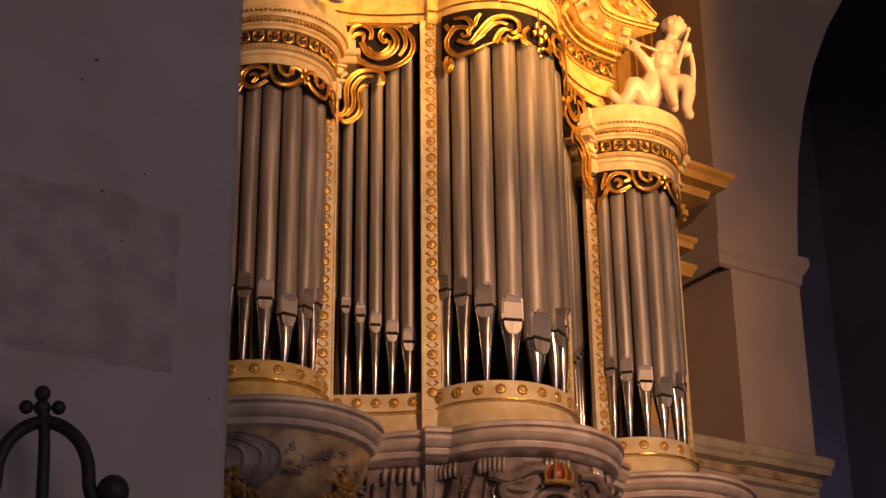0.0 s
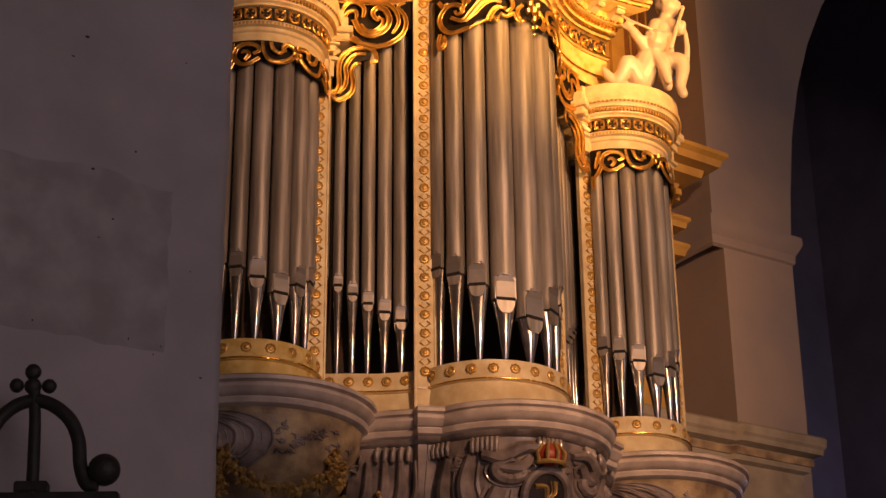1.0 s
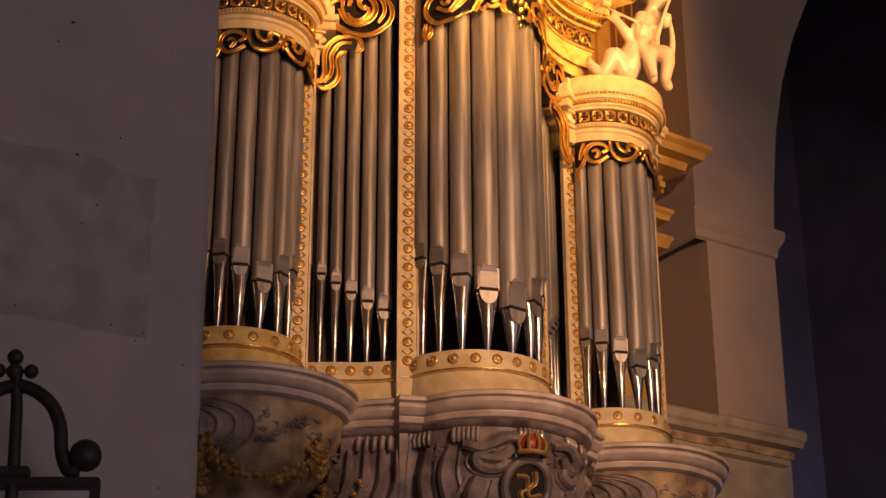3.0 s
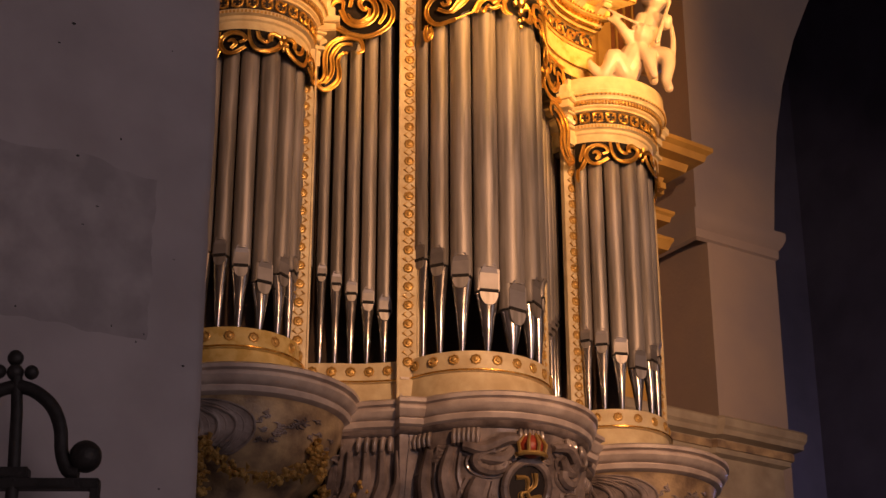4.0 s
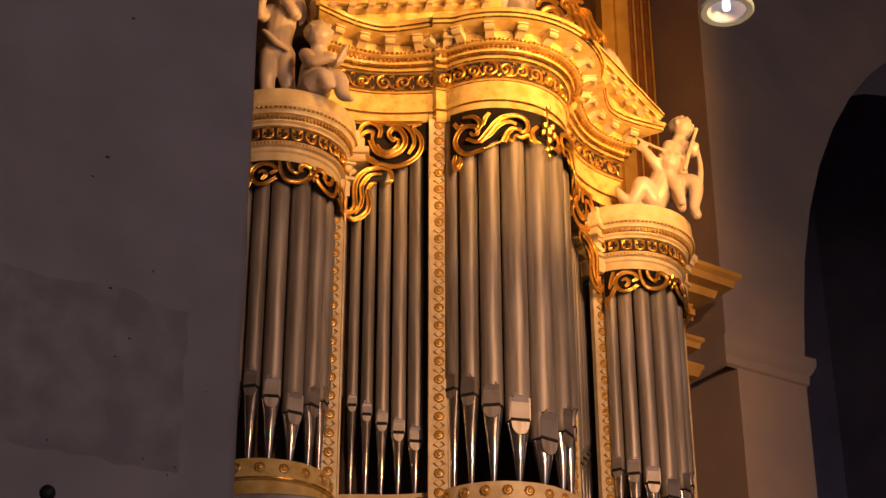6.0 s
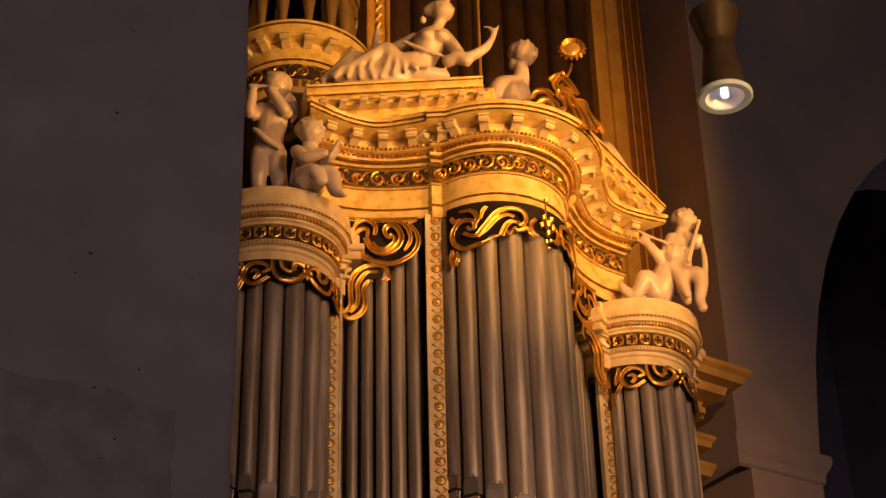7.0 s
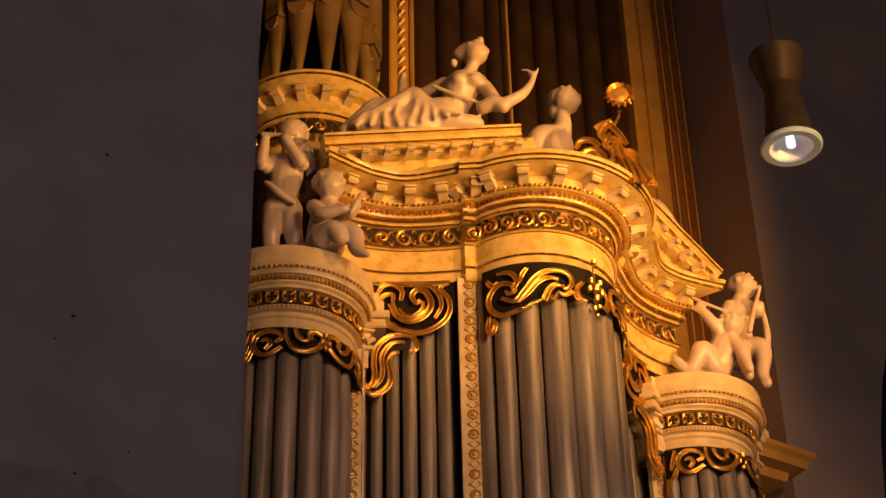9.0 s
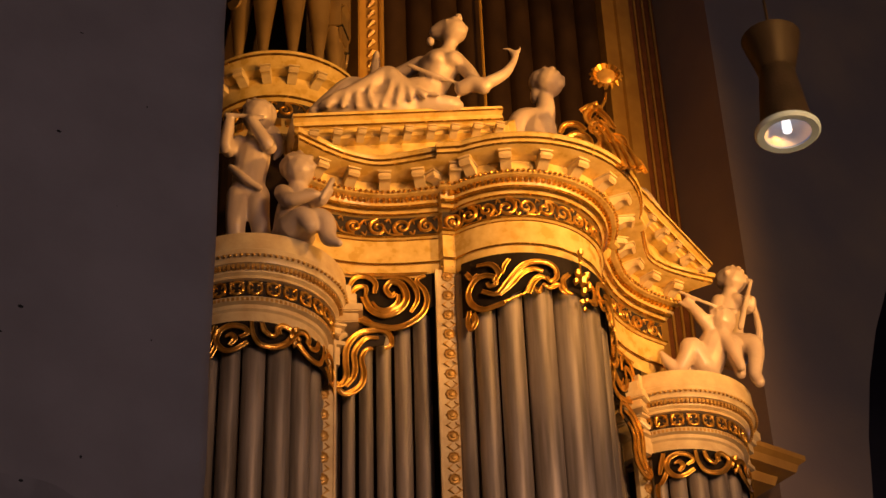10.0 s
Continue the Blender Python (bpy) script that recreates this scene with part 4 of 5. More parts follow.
# reclining putto holding two sticks
figure("putto_statue", "white glazed putto statue reclining and holding up two sticks", pose(1.534, -0.2, 7.98, 0, 0, TURN),
       [([(0.18, -0.08, 0.45), (0.17, -0.05, 0.38), (0.12, -0.06, 0.32), (0.06, -0.05, 0.20), (0.02, -0.03, 0.12)], [0.05, 0.07, 0.10, 0.11, 0.11]),
        ([(0.02, -0.08, 0.12), (-0.06, -0.14, 0.24), (-0.10, -0.14, 0.16), (-0.16, -0.12, 0.08), (-0.22, -0.12, 0.14), (-0.25, -0.12, 0.2)], [0.08, 0.065, 0.055, 0.045, 0.038, 0.02]),
        ([(0.0, -0.02, 0.1), (-0.12, -0.03, 0.09), (-0.24, -0.02, 0.07)], [0.08, 0.06, 0.035]),
        ([(0.10, -0.10, 0.36), (0.02, -0.16, 0.46), (-0.05, -0.14, 0.58)], [0.05, 0.04, 0.03]), ([(0.15, -0.12, 0.34), (0.2, -0.16, 0.2), (0.24, -0.18, 0.05)], [0.05, 0.042, 0.03]),
        ([(-0.10, -0.15, 0.66), (0.05, -0.17, 0.56), (0.22, -0.14, 0.50)], [0.012, 0.013, 0.012]), ([(-0.10, -0.14, 0.58), (0.02, -0.18, 0.46), (0.14, -0.17, 0.44)], [0.012, 0.013, 0.012])],
       [((0.17, -0.13, 0.43), (0.09, 0.09, 0.098)), ((0.02, -0.02, 0.1), (0.11, 0.1, 0.09))])
# standing putto with a flute
figure("putto_statue", "white glazed putto statue standing and playing a flute", pose(-1.60, -0.20, 7.98, 0, 0, TURN) @ Matrix.Diagonal((1.0, 1.0, 1.08, 1)),
       [([(-0.10, 0.02, 0.88), (-0.11, 0.03, 0.79), (-0.12, 0.03, 0.68), (-0.14, 0.03, 0.52), (-0.14, 0.03, 0.40)], [0.05, 0.06, 0.10, 0.095, 0.10]),
        ([(-0.19, 0.02, 0.40), (-0.20, -0.01, 0.24), (-0.20, 0.02, 0.12), (-0.19, 0.0, 0.02)], [0.075, 0.06, 0.05, 0.038]), ([(-0.09, 0.02, 0.40), (-0.07, 0.0, 0.24), (-0.05, 0.03, 0.12), (-0.04, 0.0, 0.02)], [0.075, 0.06, 0.05, 0.038]),
        ([(-0.2, 0.0, 0.74), (-0.27, -0.06, 0.66), (-0.25, -0.12, 0.80)], [0.05, 0.042, 0.032]), ([(-0.04, 0.0, 0.74), (-0.02, -0.08, 0.66), (-0.12, -0.14, 0.80)], [0.05, 0.042, 0.032]),
        ([(-0.27, -0.14, 0.84), (-0.05, -0.13, 0.82)], [0.014, 0.014]), ([(-0.24, -0.04, 0.55), (-0.16, -0.1, 0.44), (-0.06, -0.08, 0.38)], [0.02, 0.024, 0.02]), ([(-0.02, 0.08, 0.86), (0.02, 0.08, 0.75), (0.0, 0.08, 0.68)], [0.05, 0.035, 0.01])],
       [((-0.10, -0.01, 0.92), (0.095, 0.1, 0.105)), ((-0.09, 0.03, 0.96), (0.105, 0.1, 0.085)), ((-0.14, 0.03, 0.42), (0.12, 0.1, 0.08))])
# seated putto with folded arms
figure("putto_statue", "white glazed putto statue seated with folded arms", pose(-1.60, -0.32, 7.97, 0, 0, TURN) @ Matrix.Diagonal((1.0, 1.0, 0.94, 1)),
       [([(0.10, 0.0, 0.50), (0.09, 0.02, 0.42), (0.08, 0.03, 0.31), (0.07, 0.04, 0.18), (0.07, 0.03, 0.1)], [0.05, 0.06, 0.10, 0.11, 0.115]),
        ([(0.10, -0.02, 0.10), (0.20, -0.08, 0.12), (0.26, -0.10, 0.08), (0.28, -0.11, -0.04), (0.34, -0.14, -0.10)], [0.085, 0.07, 0.058, 0.045, 0.022]),
        ([(0.06, -0.05, 0.09), (0.14, -0.13, 0.10), (0.18, -0.15, 0.02)], [0.08, 0.065, 0.045]),
        ([(0.01, -0.04, 0.36), (0.06, -0.12, 0.24), (0.20, -0.14, 0.26)], [0.05, 0.045, 0.03]), ([(0.16, 0.0, 0.36), (0.22, -0.08, 0.26), (0.28, -0.12, 0.30)], [0.048, 0.042, 0.028]),
        ([(0.24, -0.14, 0.22), (0.30, -0.14, 0.36)], [0.013, 0.02])],
       [((0.10, -0.01, 0.55), (0.095, 0.1, 0.115)), ((0.07, 0.03, 0.60), (0.095, 0.095, 0.08)), ((0.165, -0.05, 0.53), (0.035, 0.03, 0.03)), ((0.07, 0.03, 0.09), (0.13, 0.12, 0.09))])
# reclining draped women on the rakes
LADY = [([(0.36, -0.02, 0.70), (0.32, 0, 0.60), (0.27, -0.01, 0.47), (0.23, 0.0, 0.32), (0.15, 0.0, 0.18), (0.02, 0.02, 0.13)], [0.045, 0.05, 0.12, 0.10, 0.11, 0.13]),
        ([(0.05, -0.02, 0.14), (-0.02, -0.06, 0.29), (-0.05, -0.06, 0.36), (-0.12, -0.08, 0.28), (-0.24, -0.09, 0.18), (-0.42, -0.11, 0.06)], [0.12, 0.085, 0.06, 0.065, 0.065, 0.045]),
        ([(0.0, -0.02, 0.10), (-0.18, -0.02, 0.24), (-0.28, -0.02, 0.31), (-0.38, -0.05, 0.18), (-0.50, -0.08, 0.05)], [0.10, 0.08, 0.06, 0.058, 0.03]),
        ([(0.36, -0.02, 0.52), (0.44, -0.06, 0.37), (0.50, -0.10, 0.20)], [0.058, 0.048, 0.042]), ([(0.49, -0.10, 0.19), (0.58, -0.12, 0.22), (0.67, -0.11, 0.30), (0.725, -0.10, 0.41), (0.735, -0.10, 0.46)], [0.042, 0.042, 0.034, 0.024, 0.026]),
        ([(0.73, -0.10, 0.46), (0.70, -0.10, 0.51), (0.66, -0.10, 0.515)], [0.022, 0.014, 0.009]), ([(0.735, -0.10, 0.46), (0.765, -0.11, 0.50), (0.77, -0.11, 0.53)], [0.02, 0.012, 0.009]),
        ([(0.16, 0.04, 0.54), (0.0, 0.10, 0.50), (-0.12, 0.12, 0.44), (-0.13, 0.12, 0.58), (-0.12, 0.12, 0.72)], [0.055, 0.045, 0.04, 0.034, 0.022]),
        ([(0.40, -0.08, 0.20), (0.48, -0.10, 0.22), (0.53, -0.11, 0.17)], [0.05, 0.055, 0.045]),
        ([(0.36, -0.09, 0.25), (0.22, -0.125, 0.29), (0.08, -0.12, 0.38)], [0.014, 0.018, 0.016])]
FOLDS = [([(-0.03 + 0.03 * k, -0.115, 0.36 - 0.035 * k), (-0.03 + 0.055 * k, -0.135, 0.20 - 0.02 * k), (-0.08 + 0.085 * k, -0.14, 0.02 + 0.02 * k)], [0.008, 0.014, 0.016]) for k in range(5)]
FOLDS += [([(-0.14 - 0.06 * k, -0.13, 0.24 - 0.02 * k), (-0.16 - 0.07 * k, -0.145, 0.12), (-0.14 - 0.09 * k, -0.145, 0.02)], [0.008, 0.015, 0.018]) for k in range(4)]
BLOBS = [((0.37, -0.03, 0.755), (0.085, 0.085, 0.095)), ((0.33, 0.0, 0.79), (0.10, 0.09, 0.075)), ((0.27, 0.0, 0.78), (0.06, 0.06, 0.05)), ((0.42, -0.06, 0.73), (0.03, 0.03, 0.04)), ((0.40, -0.03, 0.87), (0.03, 0.04, 0.04)),
         ((0.25, -0.11, 0.44), (0.055, 0.05, 0.055)), ((0.35, -0.10, 0.44), (0.055, 0.05, 0.055)), ((0.22, -0.02, 0.68), (0.03, 0.03, 0.04)), ((-0.14, -0.03, 0.07), (0.30, 0.12, 0.11)), ((-0.05, -0.04, 0.17), (0.16, 0.09, 0.14)), ((0.12, -0.03, 0.20), (0.14, 0.10, 0.14)), ((0.20, -0.02, 0.11), (0.22, 0.09, 0.08)), ((-0.22, -0.03, 0.15), (0.13, 0.09, 0.10))]
figure("reclining_statue", "white glazed statue of a draped woman reclining on the pediment", pose(-0.93, -0.50, 8.99, 0, 0, TURN) @ Matrix.Diagonal((1.0, 1.0, 0.91, 1)), LADY + FOLDS, BLOBS, 0.012)
mir = lambda p: (-p[0], p[1], p[2])
figure("reclining_statue", "white glazed statue of a draped woman reclining on the far pediment", pose(1.02, -0.30, 8.92, 0, 0, 20),
       [([mir(p) for p in a], b) for a, b in LADY[1:3] + FOLDS], [(mir(p), r) for p, r in BLOBS[-4:]], 0.014, 0)
# small bust behind the cresting
figure("bust_statue", "white glazed small bust with bound hair above the cornice", pose(0.0, -0.62, 8.88, 0, 0, TURN) @ Matrix.Scale(1.06, 4),
       [([(0.09, 0, 0.56), (0.085, 0.0, 0.46), (0.05, 0.02, 0.38), (0.03, 0.02, 0.22), (0.04, 0.02, -0.1)], [0.05, 0.062, 0.10, 0.12, 0.12]), ([(0.03, 0.0, 0.40), (-0.06, 0.0, 0.38), (-0.10, 0.0, 0.25)], [0.07, 0.08, 0.07])],
       [((0.12, -0.02, 0.66), (0.09, 0.09, 0.10)), ((0.07, 0.02, 0.70), (0.075, 0.08, 0.085)), ((0.05, 0.03, 0.60), (0.05, 0.06, 0.07)), ((0.19, -0.05, 0.63), (0.025, 0.03, 0.035))])

# ---- great organ behind ----
great = thing("great_organ_case", "brown and ochre great organ case with gilt cornice, in dim light", "organ case")
HX, HY = -0.52, 1.9
a, b = arc(HX, HY, 0.52, -10, 190), arc(HX, HY, 0.66, -10, 190)
bm = bmesh.new()
moulding(bm, a, b, [(-0.3, 10.30), (0, 10.30), (0.1, 10.34), (0.1, 10.42), (0, 10.43), (0, 10.60), (0.2, 10.62), (0.25, 10.66), (0.3, 10.80), (0.9, 10.81), (0.95, 10.87), (1.05, 10.93), (1.05, 10.97), (-0.6, 10.99)])
part("round_cornice", bm, IVORYGOLD, great, smooth=35)
MATCASE = case
case = great
frieze(a, b, 0.02, 10.44, 10.595, 9)
gilt_line(a, b, 1.05, 10.93, 0.010)
gilt_line(a, b, 0.22, 10.625, 0.010)
course("dentil_course", a, b, 0.12, 10.38, 0.07, (0.04, 0.02, 0.06), GOLD)
case = MATCASE
for x, y, h in spots(mix(a, b, 0.3), 11):
    share("modillion", MOD, pose(x, y, 10.805, 0, 0, h) @ Matrix.Scale(1.15, 4), great)
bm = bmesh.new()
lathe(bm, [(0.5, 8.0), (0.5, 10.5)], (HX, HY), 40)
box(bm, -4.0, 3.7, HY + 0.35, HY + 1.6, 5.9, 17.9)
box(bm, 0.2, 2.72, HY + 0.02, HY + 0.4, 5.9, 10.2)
part("case_body", bm, INSIDE, great, "brown case body with shade put into its colour", smooth=0)
bm = bmesh.new()
for x0, x1, y0 in ((0.19, 0.235, 0.0), (0.235, 0.40, 0.03), (0.40, 0.44, 0.0)):
    box(bm, x0, x1, HY + y0, HY + 0.36, 10.2, 17.9, 0.008)
part("case_post", bm, OCHRE, great)
bm = bmesh.new()
for k in range(60):
    z = 10.3 + 0.11 * k
    tube(bm, [(0.29, HY + 0.02, z), (0.32, HY - 0.01, z + 0.05), (0.34, HY + 0.02, z + 0.10)], [0.012, 0.03, 0.012], 6)
part("post_carving", bm, DULLGOLD, great)
part("pilaster", prism([(2.84, HY + 0.4), (2.84, HY - 0.02), (2.99, HY - 0.02), (3.0, HY - 0.05), (3.13, HY - 0.05), (3.135, HY), (3.2, HY), (3.2, HY + 0.4)], 5.9, 17.9), OCHRE, great, smooth=0)
for i in range(4):
    x, y = 3.2 + 0.132 * i, HY + 0.02 + 0.03 * i
    part("frame_rib", prism([(x, y + 0.4), (x, y + 0.02), (x + 0.02, y), (x + 0.065, y), (x + 0.085, y + 0.02), (x + 0.088, y + 0.05), (x + 0.13, y + 0.05), (x + 0.13, y + 0.4)], 5.9, 17.9), OAK, great, smooth=0)
    part("gilt_fillet", prism([(x + 0.09, y + 0.1), (x + 0.09, y + 0.01), (x + 0.114, y + 0.01), (x + 0.114, y + 0.1)], 5.9, 17.9), OCHRE, great, smooth=0)
G = "pipes of the great organ"
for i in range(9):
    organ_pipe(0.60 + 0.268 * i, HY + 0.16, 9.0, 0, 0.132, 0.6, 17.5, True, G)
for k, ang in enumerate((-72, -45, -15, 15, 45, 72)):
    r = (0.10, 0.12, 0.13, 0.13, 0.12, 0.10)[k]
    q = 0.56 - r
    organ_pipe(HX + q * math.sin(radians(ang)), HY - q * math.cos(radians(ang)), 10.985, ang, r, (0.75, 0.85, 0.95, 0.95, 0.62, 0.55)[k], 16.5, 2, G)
bm = bmesh.new()
tube(bm, [(1.40, HY - 0.06, 9.0), (1.40, HY - 0.06, 17.5)], 0.014, 6)
part("rod", bm, OCHRE, great, "thin pale vertical rod")

# lower case side with stepped cornices, beside the alcove pier
low = thing("lower_case_side", "ochre side of the lower organ case with stepped cornices", "organ case")
bm = bmesh.new()
box(bm, 1.95, 2.85, 1.02, 1.8, 5.90, 8.05)
part("side_panel", bm, OCHRE, low, smooth=0)
for pr in ([(0, 7.98), (0.15, 7.99), (0.2, 8.06), (0.55, 8.10), (0.6, 8.17), (0.85, 8.19), (0.9, 8.25), (1.0, 8.28), (1.0, 8.32), (0, 8.34)],
           [(0, 7.62), (0.25, 7.63), (0.28, 7.68), (0.34, 7.70), (0.34, 7.73), (0, 7.74)], [(0, 7.36), (0.2, 7.37), (0.26, 7.43), (0.3, 7.45), (0.3, 7.48), (0, 7.49)]):
    bm = bmesh.new()
    moulding(bm, [(1.95, 1.02), (2.85, 1.02), (2.85, 1.8)], [(1.95, 0.6), (3.27, 0.66), (3.27, 1.8)], pr)
    part("cornice", bm, OCHRE, low, smooth=25)
bm = bmesh.new()
box(bm, -0.03, 0.03, -0.1, 0, 0, 0.055)
DENT = part("dentil", bm, OCHRE, low, smooth=0)
DENT.matrix_local = pose(2.08, 1.0, 7.93)
for i in range(1, 9):
    share("dentil", DENT, pose(2.08 + 0.1 * i, 1.0, 7.93), low)
for i in range(5):
    share("dentil", DENT, pose(2.87, 1.03 + 0.12 * i, 7.93, 0, 0, 90), low)

# ---- pendant lamp ----
LX, LY, LZ = 1.22, -1.6, 9.01
lampt = thing("pendant_lamp", "dark waisted pendant downlight with a pale ring, on a cable", "lamp", m=pose(LX, LY, LZ))
bm = bmesh.new()
lathe(bm, [(0.155, 0.01), (0.158, 0.10), (0.135, 0.30), (0.115, 0.46), (0.118, 0.48)], seg=32, cap=False)
part("housing", bm, LAMPBODY, lampt)
bm = bmesh.new()
lathe(bm, [(0.118, 0.482), (0.122, 0.50), (0.175, 0.70), (0.19, 0.76), (0.16, 0.775), (0.03, 0.785)], seg=32)
part("flared_top", bm, LAMPBODY, lampt)
bm = bmesh.new()
lathe(bm, [(0.145, -0.015), (0.19, -0.018), (0.203, -0.005), (0.203, 0.012), (0.155, 0.02), (0.145, 0.0), (0.145, -0.015)], seg=36, cap=False)
part("ring", bm, LAMPRIM, lampt)
bm = bmesh.new()
lathe(bm, [(0.146, 0.0), (0.138, 0.03), (0.11, 0.07), (0.06, 0.095), (0.01, 0.1)], seg=32, cap=False)
part("reflector", bm, CHROME, lampt)
bm = bmesh.new()
lathe(bm, [(0.022, 0.002), (0.028, 0.008), (0.03, 0.05), (0.025, 0.09)], seg=16)
part("bulb", bm, BULB, lampt, "cool white bulb with an added glow that brightens the reflector")
bm = bmesh.new()
tube(bm, [(0, 0, 0.78), (0, 0, 18 - LZ)], 0.010, 6)
part("cable", bm, LAMPBODY, lampt)


# ---- carved corbels under the organ ----
class Surf:
    """A carved face between two plan lines whose depth follows a profile of (s, z)."""

    def __init__(self, a, b, profile):
        self.a, self.b = a, b
        self.z = [z for s, z in profile][::-1]
        self.s = [s for s, z in profile][::-1]
        self.kept = {}

    def at(self, u, z, out):
        k = round(z, 2)
        if k not in self.kept:
            self.kept[k] = Plan(mix(self.a, self.b, float(np.interp(k, self.z, self.s))), middle=True)
        p = self.kept[k]
        x, y, _ = p.at(u * p.length, z, out)
        return (x, y, z)


def carved(bm, surf, seed, n, z0, z1, u0, u1, size, thick=1.0):
    """Sprigs of small curled leaves scattered over a face."""
    rnd = random.Random(seed)
    for _ in range(n):
        u, z, a = rnd.uniform(u0, u1), rnd.uniform(z0, z1), rnd.uniform(0, 6.28)
        for k in range(3):
            b = a + (k - 1) * 0.7
            l = size * rnd.uniform(0.6, 1.2)
            c = 0.5 * rnd.choice((-1, 1))
            stroke(bm, surf, [(u, z), (u + 0.5 * l * math.cos(b), z + 0.6 * l * math.sin(b)), (u + 0.9 * l * math.cos(b + c), z + l * math.sin(b + c))], 0.012 * thick, 0.004 * thick, out=0.004, swell=0.006 * thick, ridge=False)


BOWL = [(0.80, 4.79), (0.76, 4.765), (0.74, 4.70), (0.64, 4.58), (0.46, 4.46), (0.2, 4.38), (-0.05, 4.30), (-0.15, 4.05), (-0.2, 3.5), (-0.6, 3.3)]
KEEL = [(0.82, 4.76), (0.78, 4.735), (0.66, 4.725), (0.62, 4.65), (0.52, 4.55), (0.42, 4.42), (0.28, 4.22), (0.15, 3.95), (0.05, 3.5), (-0.4, 3.3)]
for x in (-1.534, 1.534):
    a, _, c = side_paths(x)
    bm = bmesh.new()
    moulding(bm, a, c, BOWL)
    part("side_corbel", bm, OCHRECARVED, case, "carved ochre corbel bowl", smooth=50)
    surf = Surf(a, c, BOWL)
    bm = bmesh.new()
    carved(bm, surf, 5, 22, 4.56, 4.70, -0.24, 0.08, 0.032, 0.45)
    for k in range(5):
        v = -0.20 + 0.05 * k
        acanthus(bm, surf, [(0.2 - u, z) for u, z in ((v - 0.10, 4.755), (v, 4.73), (v + 0.07, 4.66), (v + 0.075, 4.56), (v + 0.02, 4.48), (v - 0.05, 4.50), (v - 0.04, 4.56))], 0.014, 0.02, 0.012, 0.01)
    acanthus(bm, surf, spiral(-0.34, 4.655, 0.045, 1.2, 120, 1), 0.022, 0.010, 0.012)
    acanthus(bm, surf, [(-0.25, 4.56), (-0.30, 4.585), (-0.35, 4.60)], 0.008, 0.020, 0.01)
    part("corbel_foliage", bm, CARVED, case, "carved acanthus and sprigs")
    bm = bmesh.new()
    rnd = random.Random(8)
    hang = Plan(arc(x, -0.02, 0.59, 185, -5), middle=True)
    swag = smooth2([(-0.483, 4.56), (-0.412, 4.416), (-0.272, 4.331), (-0.104, 4.302), (0.081, 4.36), (0.235, 4.488), (0.261, 4.6)], 60) + smooth2([(0.284, 4.581), (0.341, 4.433), (0.338, 4.242), (0.295, 4.106)], 26) + smooth2([(-0.482, 4.544), (-0.506, 4.405), (-0.479, 4.217)], 22)
    for u, z in swag:
        for _ in range(3):
            q = hang.at(u + rnd.uniform(-0.03, 0.03), z + rnd.uniform(-0.03, 0.03), rnd.uniform(-0.03, 0.03))
            if rnd.random() < 0.5:
                g = bmesh.ops.create_icosphere(bm, subdivisions=1, radius=rnd.uniform(0.012, 0.026))["verts"]
                for v in g:
                    v.co += Vector(q)
            else:
                a, l = rnd.uniform(0, 6.28), rnd.uniform(0.03, 0.05)
                tube(bm, [q, (q[0] + 0.5 * l * math.cos(a), q[1] - 0.02, q[2] + 0.5 * l * math.sin(a)), (q[0] + l * math.cos(a), q[1], q[2] + l * math.sin(a))], [0.005, 0.014, 0.003], 5)
    part("garland", bm, DULLGOLD, case, "gilt garland of fruit and leaves")

for a, b in ((C_WALL, C_LEDGE), (F_RIM, F_LEDGE), (mirror(F_RIM), mirror(F_LEDGE)), (bl_in, bl_out), (mirror(bl_in), mirror(bl_out))):
    bm = bmesh.new()
    moulding(bm, a, b, KEEL)
    part("corbel", bm, CARVED, case, "carved greyish corbel", smooth=50)


def gadroons(surf, u0, u1, n, z):
    for i in range(n):
        u = u0 + (u1 - u0) * (i + 0.5) / n
        bm = bmesh.new()
        tube(bm, [surf.at(u, z + 0.02, 0.02), surf.at(u, z - 0.02, 0.035), surf.at(u, z - 0.06, 0.03), surf.at(u, z - 0.075, 0.01)], [0.014, 0.018, 0.016, 0.005], 8)
        part("gadroon", bm, CARVED, case)


keel = Surf(C_WALL, C_LEDGE, KEEL)
fl, fr = Surf(F_RIM, F_LEDGE, KEEL), Surf(mirror(F_RIM), mirror(F_LEDGE), KEEL)
for u0, u1, n in ((-0.46, -0.37, 5), (-0.30, -0.21, 6), (-0.09, 0.0, 6), (0.10, 0.16, 4), (0.20, 0.26, 4), (0.32, 0.40, 6)):
    gadroons(keel, -u1, -u0, n, 4.70)
for f in (fl, fr):
    gadroons(f, -0.15, 0.35, 5, 4.70)
bm = bmesh.new()
rnd = random.Random(3)
for s in (-1, 1):
    for pts, r0, r1 in ((spiral(s * 0.16, 4.52, 0.07, 1.3, 90, -s), 0.03, 0.015), ([(s * 0.05, 4.64), (s * 0.12, 4.66), (s * 0.2, 4.60), (s * 0.26, 4.62)], 0.022, 0.035),
                        ([(s * 0.30, 4.62), (s * 0.32, 4.45), (s * 0.30, 4.25), (s * 0.33, 4.0)], 0.03, 0.045), ([(s * 0.38, 4.62), (s * 0.40, 4.42), (s * 0.38, 4.2), (s * 0.4, 4.0)], 0.025, 0.04),
                        ([(s * 0.20, 4.42), (s * 0.22, 4.28), (s * 0.18, 4.12), (s * 0.22, 3.95)], 0.05, 0.06), ([(s * 0.10, 4.60), (s * 0.14, 4.54), (s * 0.22, 4.55)], 0.03, 0.02)):
        stroke(bm, keel, pts, r0, r1, out=0.012, swell=0.012)
